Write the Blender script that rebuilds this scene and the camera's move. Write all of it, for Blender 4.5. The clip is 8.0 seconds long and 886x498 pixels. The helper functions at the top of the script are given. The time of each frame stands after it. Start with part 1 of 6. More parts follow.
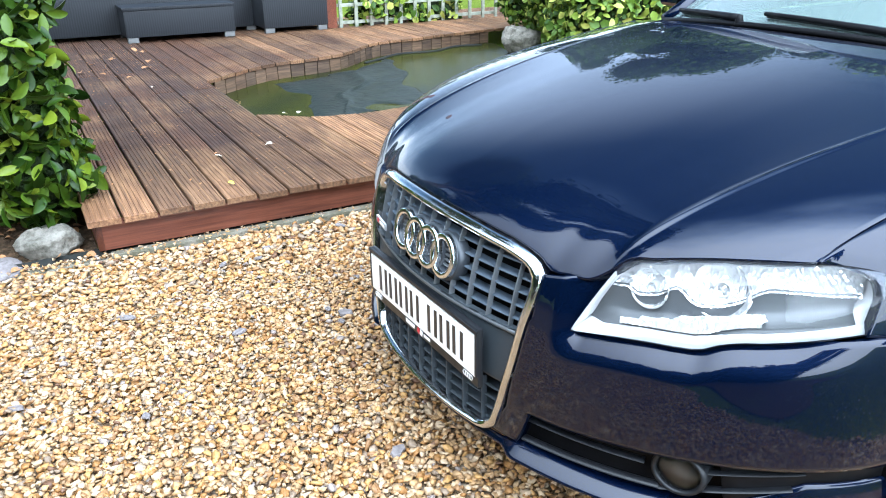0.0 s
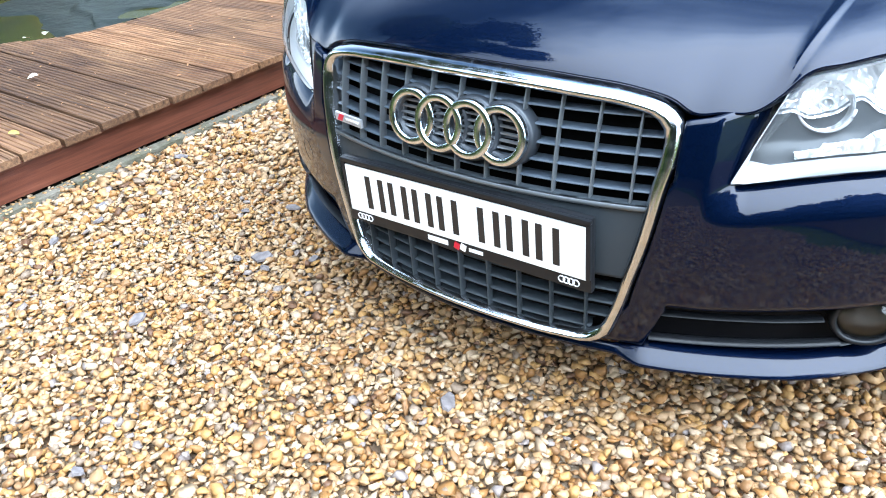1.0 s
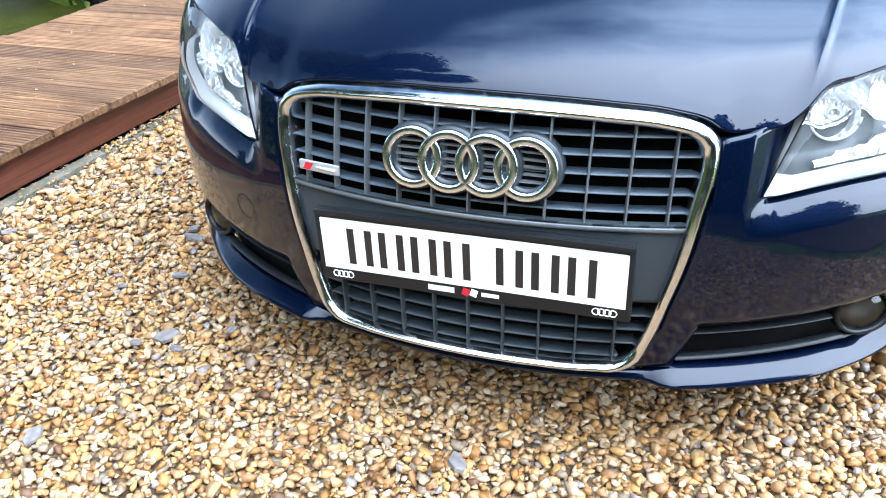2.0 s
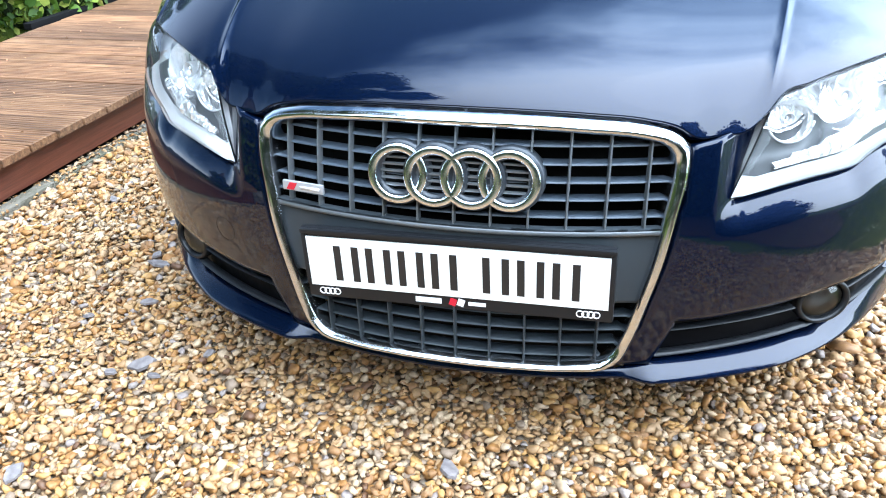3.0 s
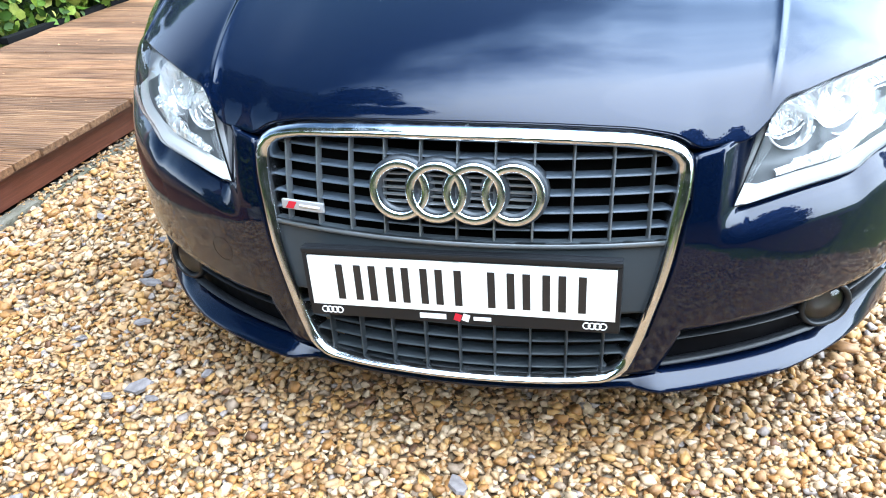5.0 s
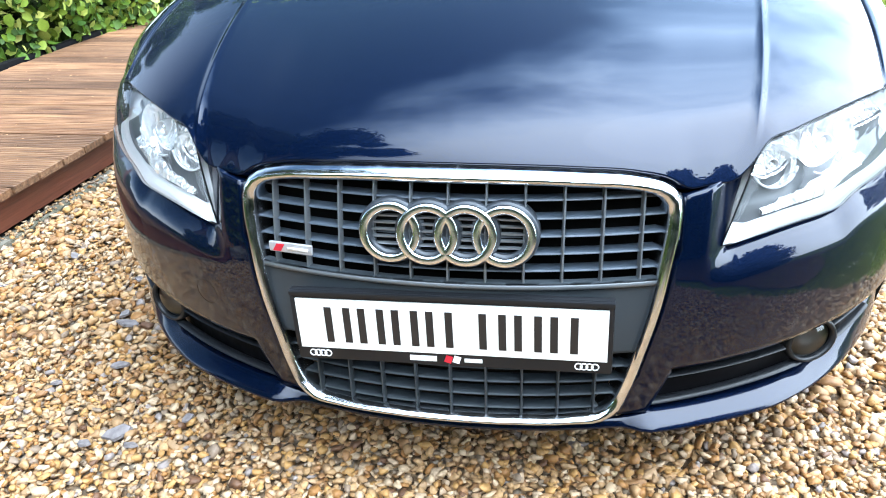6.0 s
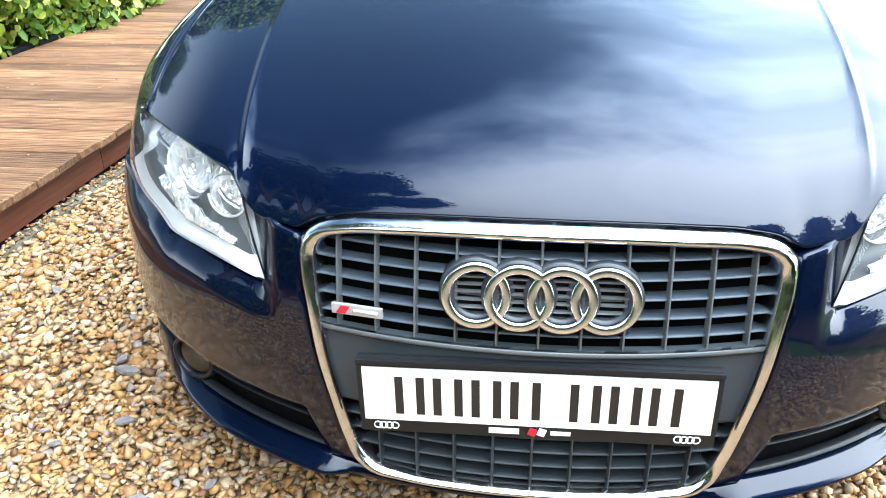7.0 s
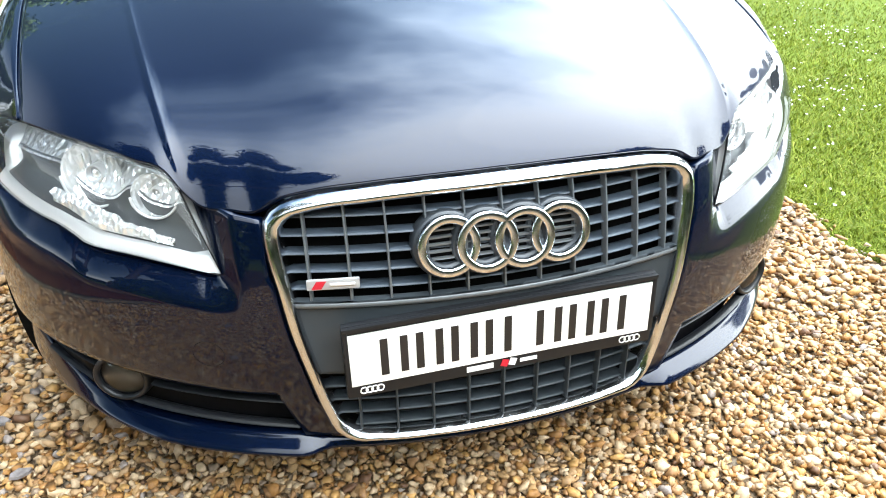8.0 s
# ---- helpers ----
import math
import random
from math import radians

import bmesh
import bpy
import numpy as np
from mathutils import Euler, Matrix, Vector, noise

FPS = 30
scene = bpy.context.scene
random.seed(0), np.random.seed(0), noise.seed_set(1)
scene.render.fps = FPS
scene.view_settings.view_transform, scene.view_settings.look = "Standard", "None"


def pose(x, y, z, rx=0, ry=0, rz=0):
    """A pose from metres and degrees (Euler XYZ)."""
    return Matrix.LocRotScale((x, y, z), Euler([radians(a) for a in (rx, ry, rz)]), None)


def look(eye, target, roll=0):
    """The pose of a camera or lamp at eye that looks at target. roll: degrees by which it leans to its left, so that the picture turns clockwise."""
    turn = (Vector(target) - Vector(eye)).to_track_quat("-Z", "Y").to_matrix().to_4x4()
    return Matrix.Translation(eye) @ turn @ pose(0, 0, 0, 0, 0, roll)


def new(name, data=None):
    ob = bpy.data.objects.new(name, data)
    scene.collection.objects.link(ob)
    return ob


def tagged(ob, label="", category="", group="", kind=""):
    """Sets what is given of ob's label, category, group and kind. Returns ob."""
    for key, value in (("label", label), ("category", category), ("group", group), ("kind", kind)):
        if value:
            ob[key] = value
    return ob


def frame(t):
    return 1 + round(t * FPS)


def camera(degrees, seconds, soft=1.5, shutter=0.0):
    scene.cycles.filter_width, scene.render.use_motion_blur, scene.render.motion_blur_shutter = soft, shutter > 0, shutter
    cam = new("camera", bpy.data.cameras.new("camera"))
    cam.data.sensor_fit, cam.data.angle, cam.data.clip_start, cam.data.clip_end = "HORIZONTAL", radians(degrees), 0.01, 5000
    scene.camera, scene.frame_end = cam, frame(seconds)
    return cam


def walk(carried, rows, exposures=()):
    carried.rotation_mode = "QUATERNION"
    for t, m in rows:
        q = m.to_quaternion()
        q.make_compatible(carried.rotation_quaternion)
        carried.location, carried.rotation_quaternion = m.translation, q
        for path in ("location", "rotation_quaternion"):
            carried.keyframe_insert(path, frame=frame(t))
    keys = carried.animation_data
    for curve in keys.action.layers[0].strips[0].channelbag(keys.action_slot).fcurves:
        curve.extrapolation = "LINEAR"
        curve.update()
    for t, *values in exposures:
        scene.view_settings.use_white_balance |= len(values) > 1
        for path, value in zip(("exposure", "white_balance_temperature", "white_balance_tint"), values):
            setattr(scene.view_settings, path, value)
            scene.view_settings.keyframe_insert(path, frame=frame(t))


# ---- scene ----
cam = camera(60.5, 8.0, 1.0)
PATH = [
    (0, (1.4076, -0.7138, 1.2209), (0.2010, -0.0476, 0.6289), -0.44),
    (0.3, (1.2160, -0.8150, 1.1730), (0.1010, -0.0380, 0.5080), -3.50),
    (0.5, (1.0678, -0.8706, 1.1333), (0.0781, 0.0254, 0.4494), -3.82),
    (0.7, (0.9189, -0.8945, 1.1165), (0.0993, -0.0029, 0.4142), -4.18),
    (1, (0.7326, -0.9022, 1.0439), (-0.0967, 0.0693, 0.2574), -5.19),
    (1.2, (0.5944, -0.9197, 1.0374), (-0.1418, 0.0333, 0.3235), -3.65),
    (1.5, (0.4711, -0.9465, 1.0209), (-0.2272, 0.1580, 0.2843), -4.29),
    (1.7, (0.3976, -0.9734, 1.0222), (-0.1160, 0.1234, 0.3198), -2.05),
    (2.8, (0.2777, -1.0539, 1.0345), (-0.0564, 0.1223, 0.3526), -1.93),
    (3, (0.2640, -1.0631, 1.0406), (-0.0709, 0.2069, 0.3161), -1.89),
    (3.5, (0.2602, -1.0727, 1.0431), (-0.0740, 0.1959, 0.3157), -2.51),
    (4, (0.2581, -1.0655, 1.0486), (-0.0978, 0.1925, 0.3132), -3.95),
    (4.2, (0.2488, -1.0600, 1.0548), (-0.0735, 0.1189, 0.3721), -3.85),
    (5.3, (0.2251, -1.0487, 1.0594), (-0.0452, 0.1545, 0.3968), -2.92),
    (5.5, (0.2252, -1.0480, 1.0641), (-0.0697, 0.2548, 0.3815), -3.66),
    (6, (0.1934, -1.0398, 1.0716), (-0.0564, 0.2768, 0.3977), -2.22),
    (6.2, (0.1647, -1.0148, 1.0698), (-0.0398, 0.2200, 0.4426), -0.64),
    (6.5, (0.1118, -0.9725, 1.0638), (-0.0823, 0.3412, 0.3663), -1.83),
    (6.7, (0.0587, -0.9436, 1.0732), (-0.0671, 0.2924, 0.4279), -1.38),
    (6.8, (0.0309, -0.9292, 1.0836), (-0.1083, 0.3176, 0.4621), -0.59),
    (7, (-0.0354, -0.9163, 1.0987), (-0.1813, 0.4164, 0.4259), -0.32),
    (7.2, (-0.0952, -0.9220, 1.0912), (-0.1320, 0.3419, 0.4903), 0.86),
    (7.3, (-0.1307, -0.9257, 1.0934), (-0.1047, 0.3409, 0.4975), 1.33),
    (7.5, (-0.1989, -0.9424, 1.0992), (-0.0255, 0.3725, 0.3985), -0.30),
    (7.7, (-0.2730, -0.9556, 1.1020), (-0.0116, 0.2364, 0.4158), -0.14),
    (8, (-0.3674, -0.9635, 1.0983), (-0.0187, 0.3117, 0.3894), -0.66),
]

EXPOSURES = [(0.0, -0.46, 5800, 13), (1.0, -0.38, 5760, 13), (6.0, -0.25, 5880, 12.5), (7.0, -0.18, 6250, 12.4), (7.5, -0.02, 6650, 12.2), (8.0, -0.20, 6720, 12.2)]
walk(cam, [(t, look(eye, target, roll)) for t, eye, target, roll in PATH], EXPOSURES)

SKY_GAIN, CLOUD_GAIN, CLOUD_SHIFT = 0.21, 18.0, (0.3, 0.7, 0.2)
CLOUD_BANK, CLOUD_EDGE, HAZE, CLOUD_MEAN = (0.46, -0.47, 0.30), (0.53, 0.89), 1.4, 0.665
VEIL, CLOUD_DEPTH = 0.5, 0.63
SUN_POWER, SUN_WIDE = 0.5, 48

# ---------------------------------------------------------------- sky and sun
world = bpy.data.worlds.new("sky")
scene.world = world
world.use_nodes = True
wn, wl = world.node_tree.nodes, world.node_tree.links
wn.clear()
SUN_AZ, SUN_EL = radians(78), radians(52)
sky = wn.new("ShaderNodeTexSky")
sky.sky_type, sky.sun_disc = "NISHITA", False
sky.sun_elevation, sky.sun_rotation = SUN_EL, SUN_AZ
sky.air_density, sky.dust_density = 1.2, 1.5
sky_gain = wn.new("ShaderNodeVectorMath")
sky_gain.operation = "MULTIPLY"
sky_gain.inputs[1].default_value = (SKY_GAIN * 0.82, SKY_GAIN, SKY_GAIN)
wl.new(sky.outputs[0], sky_gain.inputs[0])
way = wn.new("ShaderNodeTexCoord")
cloud_map = wn.new("ShaderNodeMapping")
cloud_map.inputs["Location"].default_value = CLOUD_SHIFT
cloud_map.inputs["Scale"].default_value = (1.0, 1.0, 2.2)
wl.new(way.outputs["Generated"], cloud_map.inputs[0])
cloud_noise = wn.new("ShaderNodeTexNoise")
cloud_noise.inputs["Scale"].default_value = 1.35
cloud_noise.inputs["Detail"].default_value = 5
cloud_noise.inputs["Roughness"].default_value = 0.56
wl.new(cloud_map.outputs[0], cloud_noise.inputs["Vector"])
# the cloud bank thickens towards the sun's half of the sky
bank = wn.new("ShaderNodeVectorMath")
bank.operation = "DOT_PRODUCT"
bank.inputs[1].default_value = CLOUD_BANK
wl.new(way.outputs["Generated"], bank.inputs[0])
calm = wn.new("ShaderNodeMath")
calm.operation = "MULTIPLY_ADD"
calm.inputs[1].default_value, calm.inputs[2].default_value = CLOUD_DEPTH, CLOUD_MEAN - 0.5 * CLOUD_DEPTH
wl.new(cloud_noise.outputs[0], calm.inputs[0])
bank_sum = wn.new("ShaderNodeMath")
wl.new(calm.outputs[0], bank_sum.inputs[0])
wl.new(bank.outputs["Value"], bank_sum.inputs[1])
# haze thickens towards the horizon
split = wn.new("ShaderNodeSeparateXYZ")
wl.new(way.outputs["Generated"], split.inputs[0])
low = wn.new("ShaderNodeMapRange")
for key, value in (("From Min", 0.0), ("From Max", 1.0), ("To Min", 1.0), ("To Max", 0.0)):
    low.inputs[key].default_value = value
wl.new(split.outputs["Z"], low.inputs["Value"])
haze = wn.new("ShaderNodeMath")
haze.operation = "POWER"
haze.inputs[1].default_value = 4.0
wl.new(low.outputs[0], haze.inputs[0])
haze_sum = wn.new("ShaderNodeMath")
haze_sum.operation = "MULTIPLY_ADD"
haze_sum.inputs[1].default_value = HAZE
wl.new(haze.outputs[0], haze_sum.inputs[0])
wl.new(bank_sum.outputs[0], haze_sum.inputs[2])
# thin even haze over the trees beyond the pond
veil = wn.new("ShaderNodeVectorMath")
veil.operation = "DOT_PRODUCT"
veil.inputs[1].default_value = (-0.78, 0.55, 0.30)
wl.new(way.outputs["Generated"], veil.inputs[0])
veil_up = wn.new("ShaderNodeMapRange")
veil_up.interpolation_type = "SMOOTHSTEP"
for key, value in (("From Min", 0.89), ("From Max", 1.02), ("To Min", 0.0), ("To Max", VEIL)):
    veil_up.inputs[key].default_value = value
wl.new(veil.outputs["Value"], veil_up.inputs["Value"])
cloud_edge = wn.new("ShaderNodeMapRange")
cloud_edge.interpolation_type = "SMOOTHSTEP"
cloud_edge.inputs["From Min"].default_value, cloud_edge.inputs["From Max"].default_value = CLOUD_EDGE
wl.new(haze_sum.outputs[0], cloud_edge.inputs["Value"])
cloud_tone = wn.new("ShaderNodeValToRGB")
cloud_tone.color_ramp.elements[0].position, cloud_tone.color_ramp.elements[0].color = 0.56, (0.32, 0.53, 0.80, 1)
cloud_tone.color_ramp.elements[1].position, cloud_tone.color_ramp.elements[1].color = 0.94, (0.84, 0.95, 1.0, 1)
wl.new(haze_sum.outputs[0], cloud_tone.inputs[0])
cloud_gain = wn.new("ShaderNodeVectorMath")
cloud_gain.operation = "SCALE"
# cloud glows round the veiled sun and is greyer away from it
toward = wn.new("ShaderNodeVectorMath")
toward.operation = "DOT_PRODUCT"
toward.inputs[1].default_value = (math.sin(SUN_AZ) * math.cos(SUN_EL), math.cos(SUN_AZ) * math.cos(SUN_EL), math.sin(SUN_EL))
wl.new(way.outputs["Generated"], toward.inputs[0])
glow = wn.new("ShaderNodeMapRange")
glow.interpolation_type = "SMOOTHSTEP"
for key, value in (("From Min", 0.05), ("From Max", 0.97), ("To Min", CLOUD_GAIN * 0.29), ("To Max", CLOUD_GAIN)):
    glow.inputs[key].default_value = value
wl.new(toward.outputs["Value"], glow.inputs["Value"])
wl.new(glow.outputs[0], cloud_gain.inputs["Scale"])
wl.new(cloud_tone.outputs[0], cloud_gain.inputs[0])
sky_mix = wn.new("ShaderNodeMix")
sky_mix.data_type = "RGBA"
wl.new(cloud_edge.outputs[0], sky_mix.inputs["Factor"])
wl.new(sky_gain.outputs[0], sky_mix.inputs[6])
wl.new(cloud_gain.outputs[0], sky_mix.inputs[7])
background = wn.new("ShaderNodeBackground")
hazy = wn.new("ShaderNodeMix")
hazy.data_type = "RGBA"
hazy.inputs[7].default_value = (3.3, 4.0, 4.9, 1)
wl.new(veil_up.outputs[0], hazy.inputs["Factor"])
wl.new(sky_mix.outputs[2], hazy.inputs[6])
wl.new(hazy.outputs[2], background.inputs[0])
world_out = wn.new("ShaderNodeOutputWorld")
wl.new(background.outputs[0], world_out.inputs[0])

sun = new("sun", bpy.data.lights.new("sun", "SUN"))
sun.data.energy, sun.data.angle, sun.data.color = SUN_POWER, radians(SUN_WIDE), (1.0, 0.97, 0.92)
sun_way = Vector((math.sin(SUN_AZ) * math.cos(SUN_EL), math.cos(SUN_AZ) * math.cos(SUN_EL), math.sin(SUN_EL)))
sun.matrix_world = look(sun_way * 30, (0, 0, 0))

# ---------------------------------------------------------------- materials
def material(name, color=(0.5, 0.5, 0.5), rough=0.5, metal=0.0, coat=0.0, spec=0.5):
    m = bpy.data.materials.new(name)
    m.use_nodes = True
    b = m.node_tree.nodes["Principled BSDF"]
    b.inputs["Base Color"].default_value = (*color, 1)
    b.inputs["Roughness"].default_value = rough
    b.inputs["Metallic"].default_value = metal
    b.inputs["Coat Weight"].default_value = coat
    b.inputs["Coat Roughness"].default_value = 0.02
    b.inputs["Specular IOR Level"].default_value = spec
    return m


def coords(m, kind="Object", scale=(1, 1, 1)):
    n, l = m.node_tree.nodes, m.node_tree.links
    c, s = n.new("ShaderNodeTexCoord"), n.new("ShaderNodeMapping")
    s.inputs["Scale"].default_value = scale
    l.new(c.outputs[kind], s.inputs[0])
    return s.outputs[0]


def noise_of(m, vector, scale, detail=4, rough=0.55):
    t = m.node_tree.nodes.new("ShaderNodeTexNoise")
    t.inputs["Scale"].default_value, t.inputs["Detail"].default_value, t.inputs["Roughness"].default_value = scale, detail, rough
    m.node_tree.links.new(vector, t.inputs["Vector"])
    return t.outputs[0]


def ramp_of(m, value, stops, constant=False):
    r = m.node_tree.nodes.new("ShaderNodeValToRGB")
    if constant:
        r.color_ramp.interpolation = "CONSTANT"
    e = r.color_ramp.elements
    while len(e) < len(stops):
        e.new(0.5)
    for k, (p, c) in enumerate(stops):
        e[k].position, e[k].color = p, (*c, 1)
    m.node_tree.links.new(value, r.inputs[0])
    return r.outputs[0]


def mixed(m, factor, a, b, blend="MIX"):
    x = m.node_tree.nodes.new("ShaderNodeMix")
    x.data_type, x.blend_type = "RGBA", blend
    l = m.node_tree.links
    for sock, v in ((x.inputs["Factor"], factor), (x.inputs[6], a), (x.inputs[7], b)):
        if isinstance(v, (int, float)):
            sock.default_value = v
        elif isinstance(v, tuple):
            sock.default_value = (*v, 1)
        else:
            l.new(v, sock)
    return x.outputs[2]


def to(m, socket, value):
    m.node_tree.links.new(value, m.node_tree.nodes["Principled BSDF"].inputs[socket])


def bumped(m, height, strength=0.3, distance=0.01):
    b = m.node_tree.nodes.new("ShaderNodeBump")
    b.inputs["Strength"].default_value, b.inputs["Distance"].default_value = strength, distance
    m.node_tree.links.new(height, b.inputs["Height"])
    to(m, "Normal", b.outputs[0])


def ranged(m, value, a, b, lo=0.0, hi=1.0):
    r = m.node_tree.nodes.new("ShaderNodeMapRange")
    for k, v in (("From Min", a), ("From Max", b), ("To Min", lo), ("To Max", hi)):
        r.inputs[k].default_value = v
    m.node_tree.links.new(value, r.inputs["Value"])
    return r.outputs[0]


def random_of(m, kind):
    if kind == "island":
        return m.node_tree.nodes.new("ShaderNodeNewGeometry").outputs["Random Per Island"]
    return m.node_tree.nodes.new("ShaderNodeObjectInfo").outputs["Random"]


# dark blue metallic paint with road dust low down and fine flake
paint = material("dark_blue_paint", (0.001, 0.003, 0.018), 0.42, 0.5, 1.0, spec=0.03)
v = coords(paint)
flake = noise_of(paint, v, 900, 2)
to(paint, "Base Color", ramp_of(paint, flake, [(0.35, (0.0004, 0.0026, 0.0115)), (0.7, (0.0008, 0.0050, 0.0215))]))
paint.node_tree.nodes["Principled BSDF"].inputs["Coat IOR"].default_value = 1.42
film = noise_of(paint, v, 7, 6, 0.65)
height = paint.node_tree.nodes.new("ShaderNodeSeparateXYZ")
paint.node_tree.links.new(v, height.inputs[0])
dust_haze = ranged(paint, height.outputs["Z"], 0.50, 0.32, 0.0, 0.07)
both = paint.node_tree.nodes.new("ShaderNodeMath")
paint.node_tree.links.new(ranged(paint, film, 0.45, 0.8, 0.012, 0.06), both.inputs[0])
paint.node_tree.links.new(dust_haze, both.inputs[1])
to(paint, "Coat Roughness", both.outputs[0])

chrome = material("chrome", (0.64, 0.66, 0.69), 0.06, 1.0)
to(chrome, "Roughness", ranged(chrome, noise_of(chrome, coords(chrome), 40, 5), 0.35, 0.75, 0.10, 0.30))
satin_grey = material("satin_grey_plastic", (0.031, 0.038, 0.044), 0.42, 0.0, spec=0.3)
to(satin_grey, "Roughness", ranged(satin_grey, noise_of(satin_grey, coords(satin_grey), 60, 5), 0.3, 0.8, 0.38, 0.55))
bumped(satin_grey, noise_of(satin_grey, coords(satin_grey), 900, 2), 0.05, 0.001)
fin_grey = material("fin_grey_plastic", (0.13, 0.142, 0.152), 0.3, 0.35, spec=0.5)
slat_grey = material("slat_grey_plastic", (0.054, 0.070, 0.090), 0.42, 0.0, spec=0.4)
to(slat_grey, "Roughness", ranged(slat_grey, noise_of(slat_grey, coords(slat_grey), 50, 5), 0.3, 0.8, 0.34, 0.5))
black_plastic = material("black_plastic", (0.006, 0.006, 0.007), 0.45, spec=0.10)
to(black_plastic, "Roughness", ranged(black_plastic, noise_of(black_plastic, coords(black_plastic), 45, 5), 0.3, 0.8, 0.32, 0.6))
# near-black that puts the shade of deep recesses into the colour
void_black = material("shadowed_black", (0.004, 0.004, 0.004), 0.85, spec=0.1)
rubber = material("rubber", (0.018, 0.018, 0.018), 0.75)
bumped(rubber, noise_of(rubber, coords(rubber), 120, 4), 0.3, 0.002)
alloy = material("alloy_rim", (0.52, 0.53, 0.54), 0.28, 1.0)
plate_white = material("plate_white", (0.86, 0.86, 0.84), 0.3, coat=0.6)
to(plate_white, "Base Color", ramp_of(plate_white, noise_of(plate_white, coords(plate_white), 12, 6, 0.7), [(0.3, (0.8, 0.8, 0.78)), (0.6, (0.88, 0.88, 0.87))]))
print_black = material("print_black", (0.012, 0.012, 0.013), 0.35)
print_white = material("print_white", (0.78, 0.78, 0.78), 0.4)
badge_red = material("badge_red", (0.5, 0.01, 0.03), 0.3)
ring_chrome = material("ring_chrome", (0.74, 0.77, 0.80), 0.20, 1.0)
emblem_grey = material("emblem_grey", (0.034, 0.040, 0.048), 0.34, 0.2)
badge_silver = material("badge_silver", (0.40, 0.41, 0.43), 0.35, 0.3)
silver_trim = material("silver_trim", (0.66, 0.67, 0.69), 0.30, 0.4)
lamp_trim = material("light_grey_lamp_trim", (0.80, 0.81, 0.82), 0.22, 0.15)
lamp_mask = material("grey_lamp_mask", (0.060, 0.066, 0.072), 0.34, 0.1)
slot_grey = material("slot_grey_plastic", (0.009, 0.010, 0.012), 0.36, spec=0.30)
to(slot_grey, "Roughness", ranged(slot_grey, noise_of(slot_grey, coords(slot_grey), 55, 5), 0.3, 0.8, 0.30, 0.5))
reflector = material("lamp_reflector", (0.95, 0.955, 0.96), 0.10, 0.65)
bumped(reflector, noise_of(reflector, coords(reflector, scale=(1, 1, 0.4)), 75, 1), 0.7, 0.02)
fog_silver = material("fog_reflector", (0.34, 0.33, 0.31), 0.35, 0.35)
fabric = material("dark_fabric", (0.012, 0.013, 0.02), 0.9, spec=0.2)
bumped(fabric, noise_of(fabric, coords(fabric), 700, 2), 0.3, 0.001)


def clear(name, tint, rough=0.0, index=1.5, dust_haze=0.0, bloom=(0.50, 0.66, 0.62)):
    """Thin clear pane: see-through with a mirror-like gloss that grows at grazing angles."""
    m = bpy.data.materials.new(name)
    m.use_nodes = True
    n, l = m.node_tree.nodes, m.node_tree.links
    n.clear()
    see, gloss, fres, add, out = (n.new("ShaderNode" + k) for k in ("BsdfTransparent", "BsdfGlossy", "Fresnel", "MixShader", "OutputMaterial"))
    # even diffuse film: haze on the lamp lens, painted pale light on the windscreen
    film, haze_mix = n.new("ShaderNodeBsdfDiffuse"), n.new("ShaderNodeMixShader")
    film.inputs[0].default_value, haze_mix.inputs[0].default_value = (*bloom, 1), dust_haze
    see.inputs[0].default_value = (*tint, 1)
    gloss.inputs["Roughness"].default_value = rough
    fres.inputs[0].default_value = index
    l.new(fres.outputs[0], add.inputs[0])
    l.new(see.outputs[0], haze_mix.inputs[1])
    l.new(film.outputs[0], haze_mix.inputs[2])
    l.new(haze_mix.outputs[0], add.inputs[1])
    l.new(gloss.outputs[0], add.inputs[2])
    l.new(add.outputs[0], out.inputs[0])
    return m


lens_clear = clear("clear_lens", (0.97, 0.98, 0.98), 0.02, 1.33, 0.018, (0.86, 0.88, 0.90))
glass_tint = clear("tinted_glass", (0.62, 0.72, 0.69))
# pale teal film and raised index imitate bright light on the glass
screen_glass = clear("pale_windscreen", (0.60, 0.72, 0.69), 0.0, 1.7, 0.22)
fog_glass = clear("fog_lens", (0.48, 0.48, 0.48), 0.03)

# river gravel: cream, tan, ochre, brown, a little white and blue-grey
stone_mat = material("gravel_stone", rough=0.62)
rnd = random_of(stone_mat, "island")
tones = ramp_of(stone_mat, rnd, [(0.0, (0.296, 0.151, 0.045)), (0.13, (0.425, 0.279, 0.136)), (0.27, (0.322, 0.206, 0.100)), (0.37, (0.489, 0.382, 0.255)),
                                 (0.49, (0.276, 0.154, 0.066)), (0.57, (0.374, 0.255, 0.142)), (0.67, (0.425, 0.255, 0.089)), (0.78, (0.460, 0.361, 0.252)),
                                 (0.90, (0.230, 0.176, 0.128)), (0.955, (0.258, 0.230, 0.225)), (0.978, (0.129, 0.066, 0.033))], True)
v = coords(stone_mat)
grain = noise_of(stone_mat, v, 260, 5, 0.65)
veins = noise_of(stone_mat, v, 75, 4)
shade = mixed(stone_mat, 0.55, tones, ramp_of(stone_mat, veins, [(0.3, (0.64, 0.50, 0.34)), (0.65, (1.17, 1.03, 0.90))]), "MULTIPLY")
to(stone_mat, "Base Color", mixed(stone_mat, 0.5, shade, ramp_of(stone_mat, grain, [(0.3, (0.72, 0.68, 0.62)), (0.7, (1.12, 1.12, 1.12))]), "MULTIPLY"))
to(stone_mat, "Roughness", ranged(stone_mat, grain, 0.3, 0.7, 0.4, 0.75))
bumped(stone_mat, grain, 0.25, 0.003)

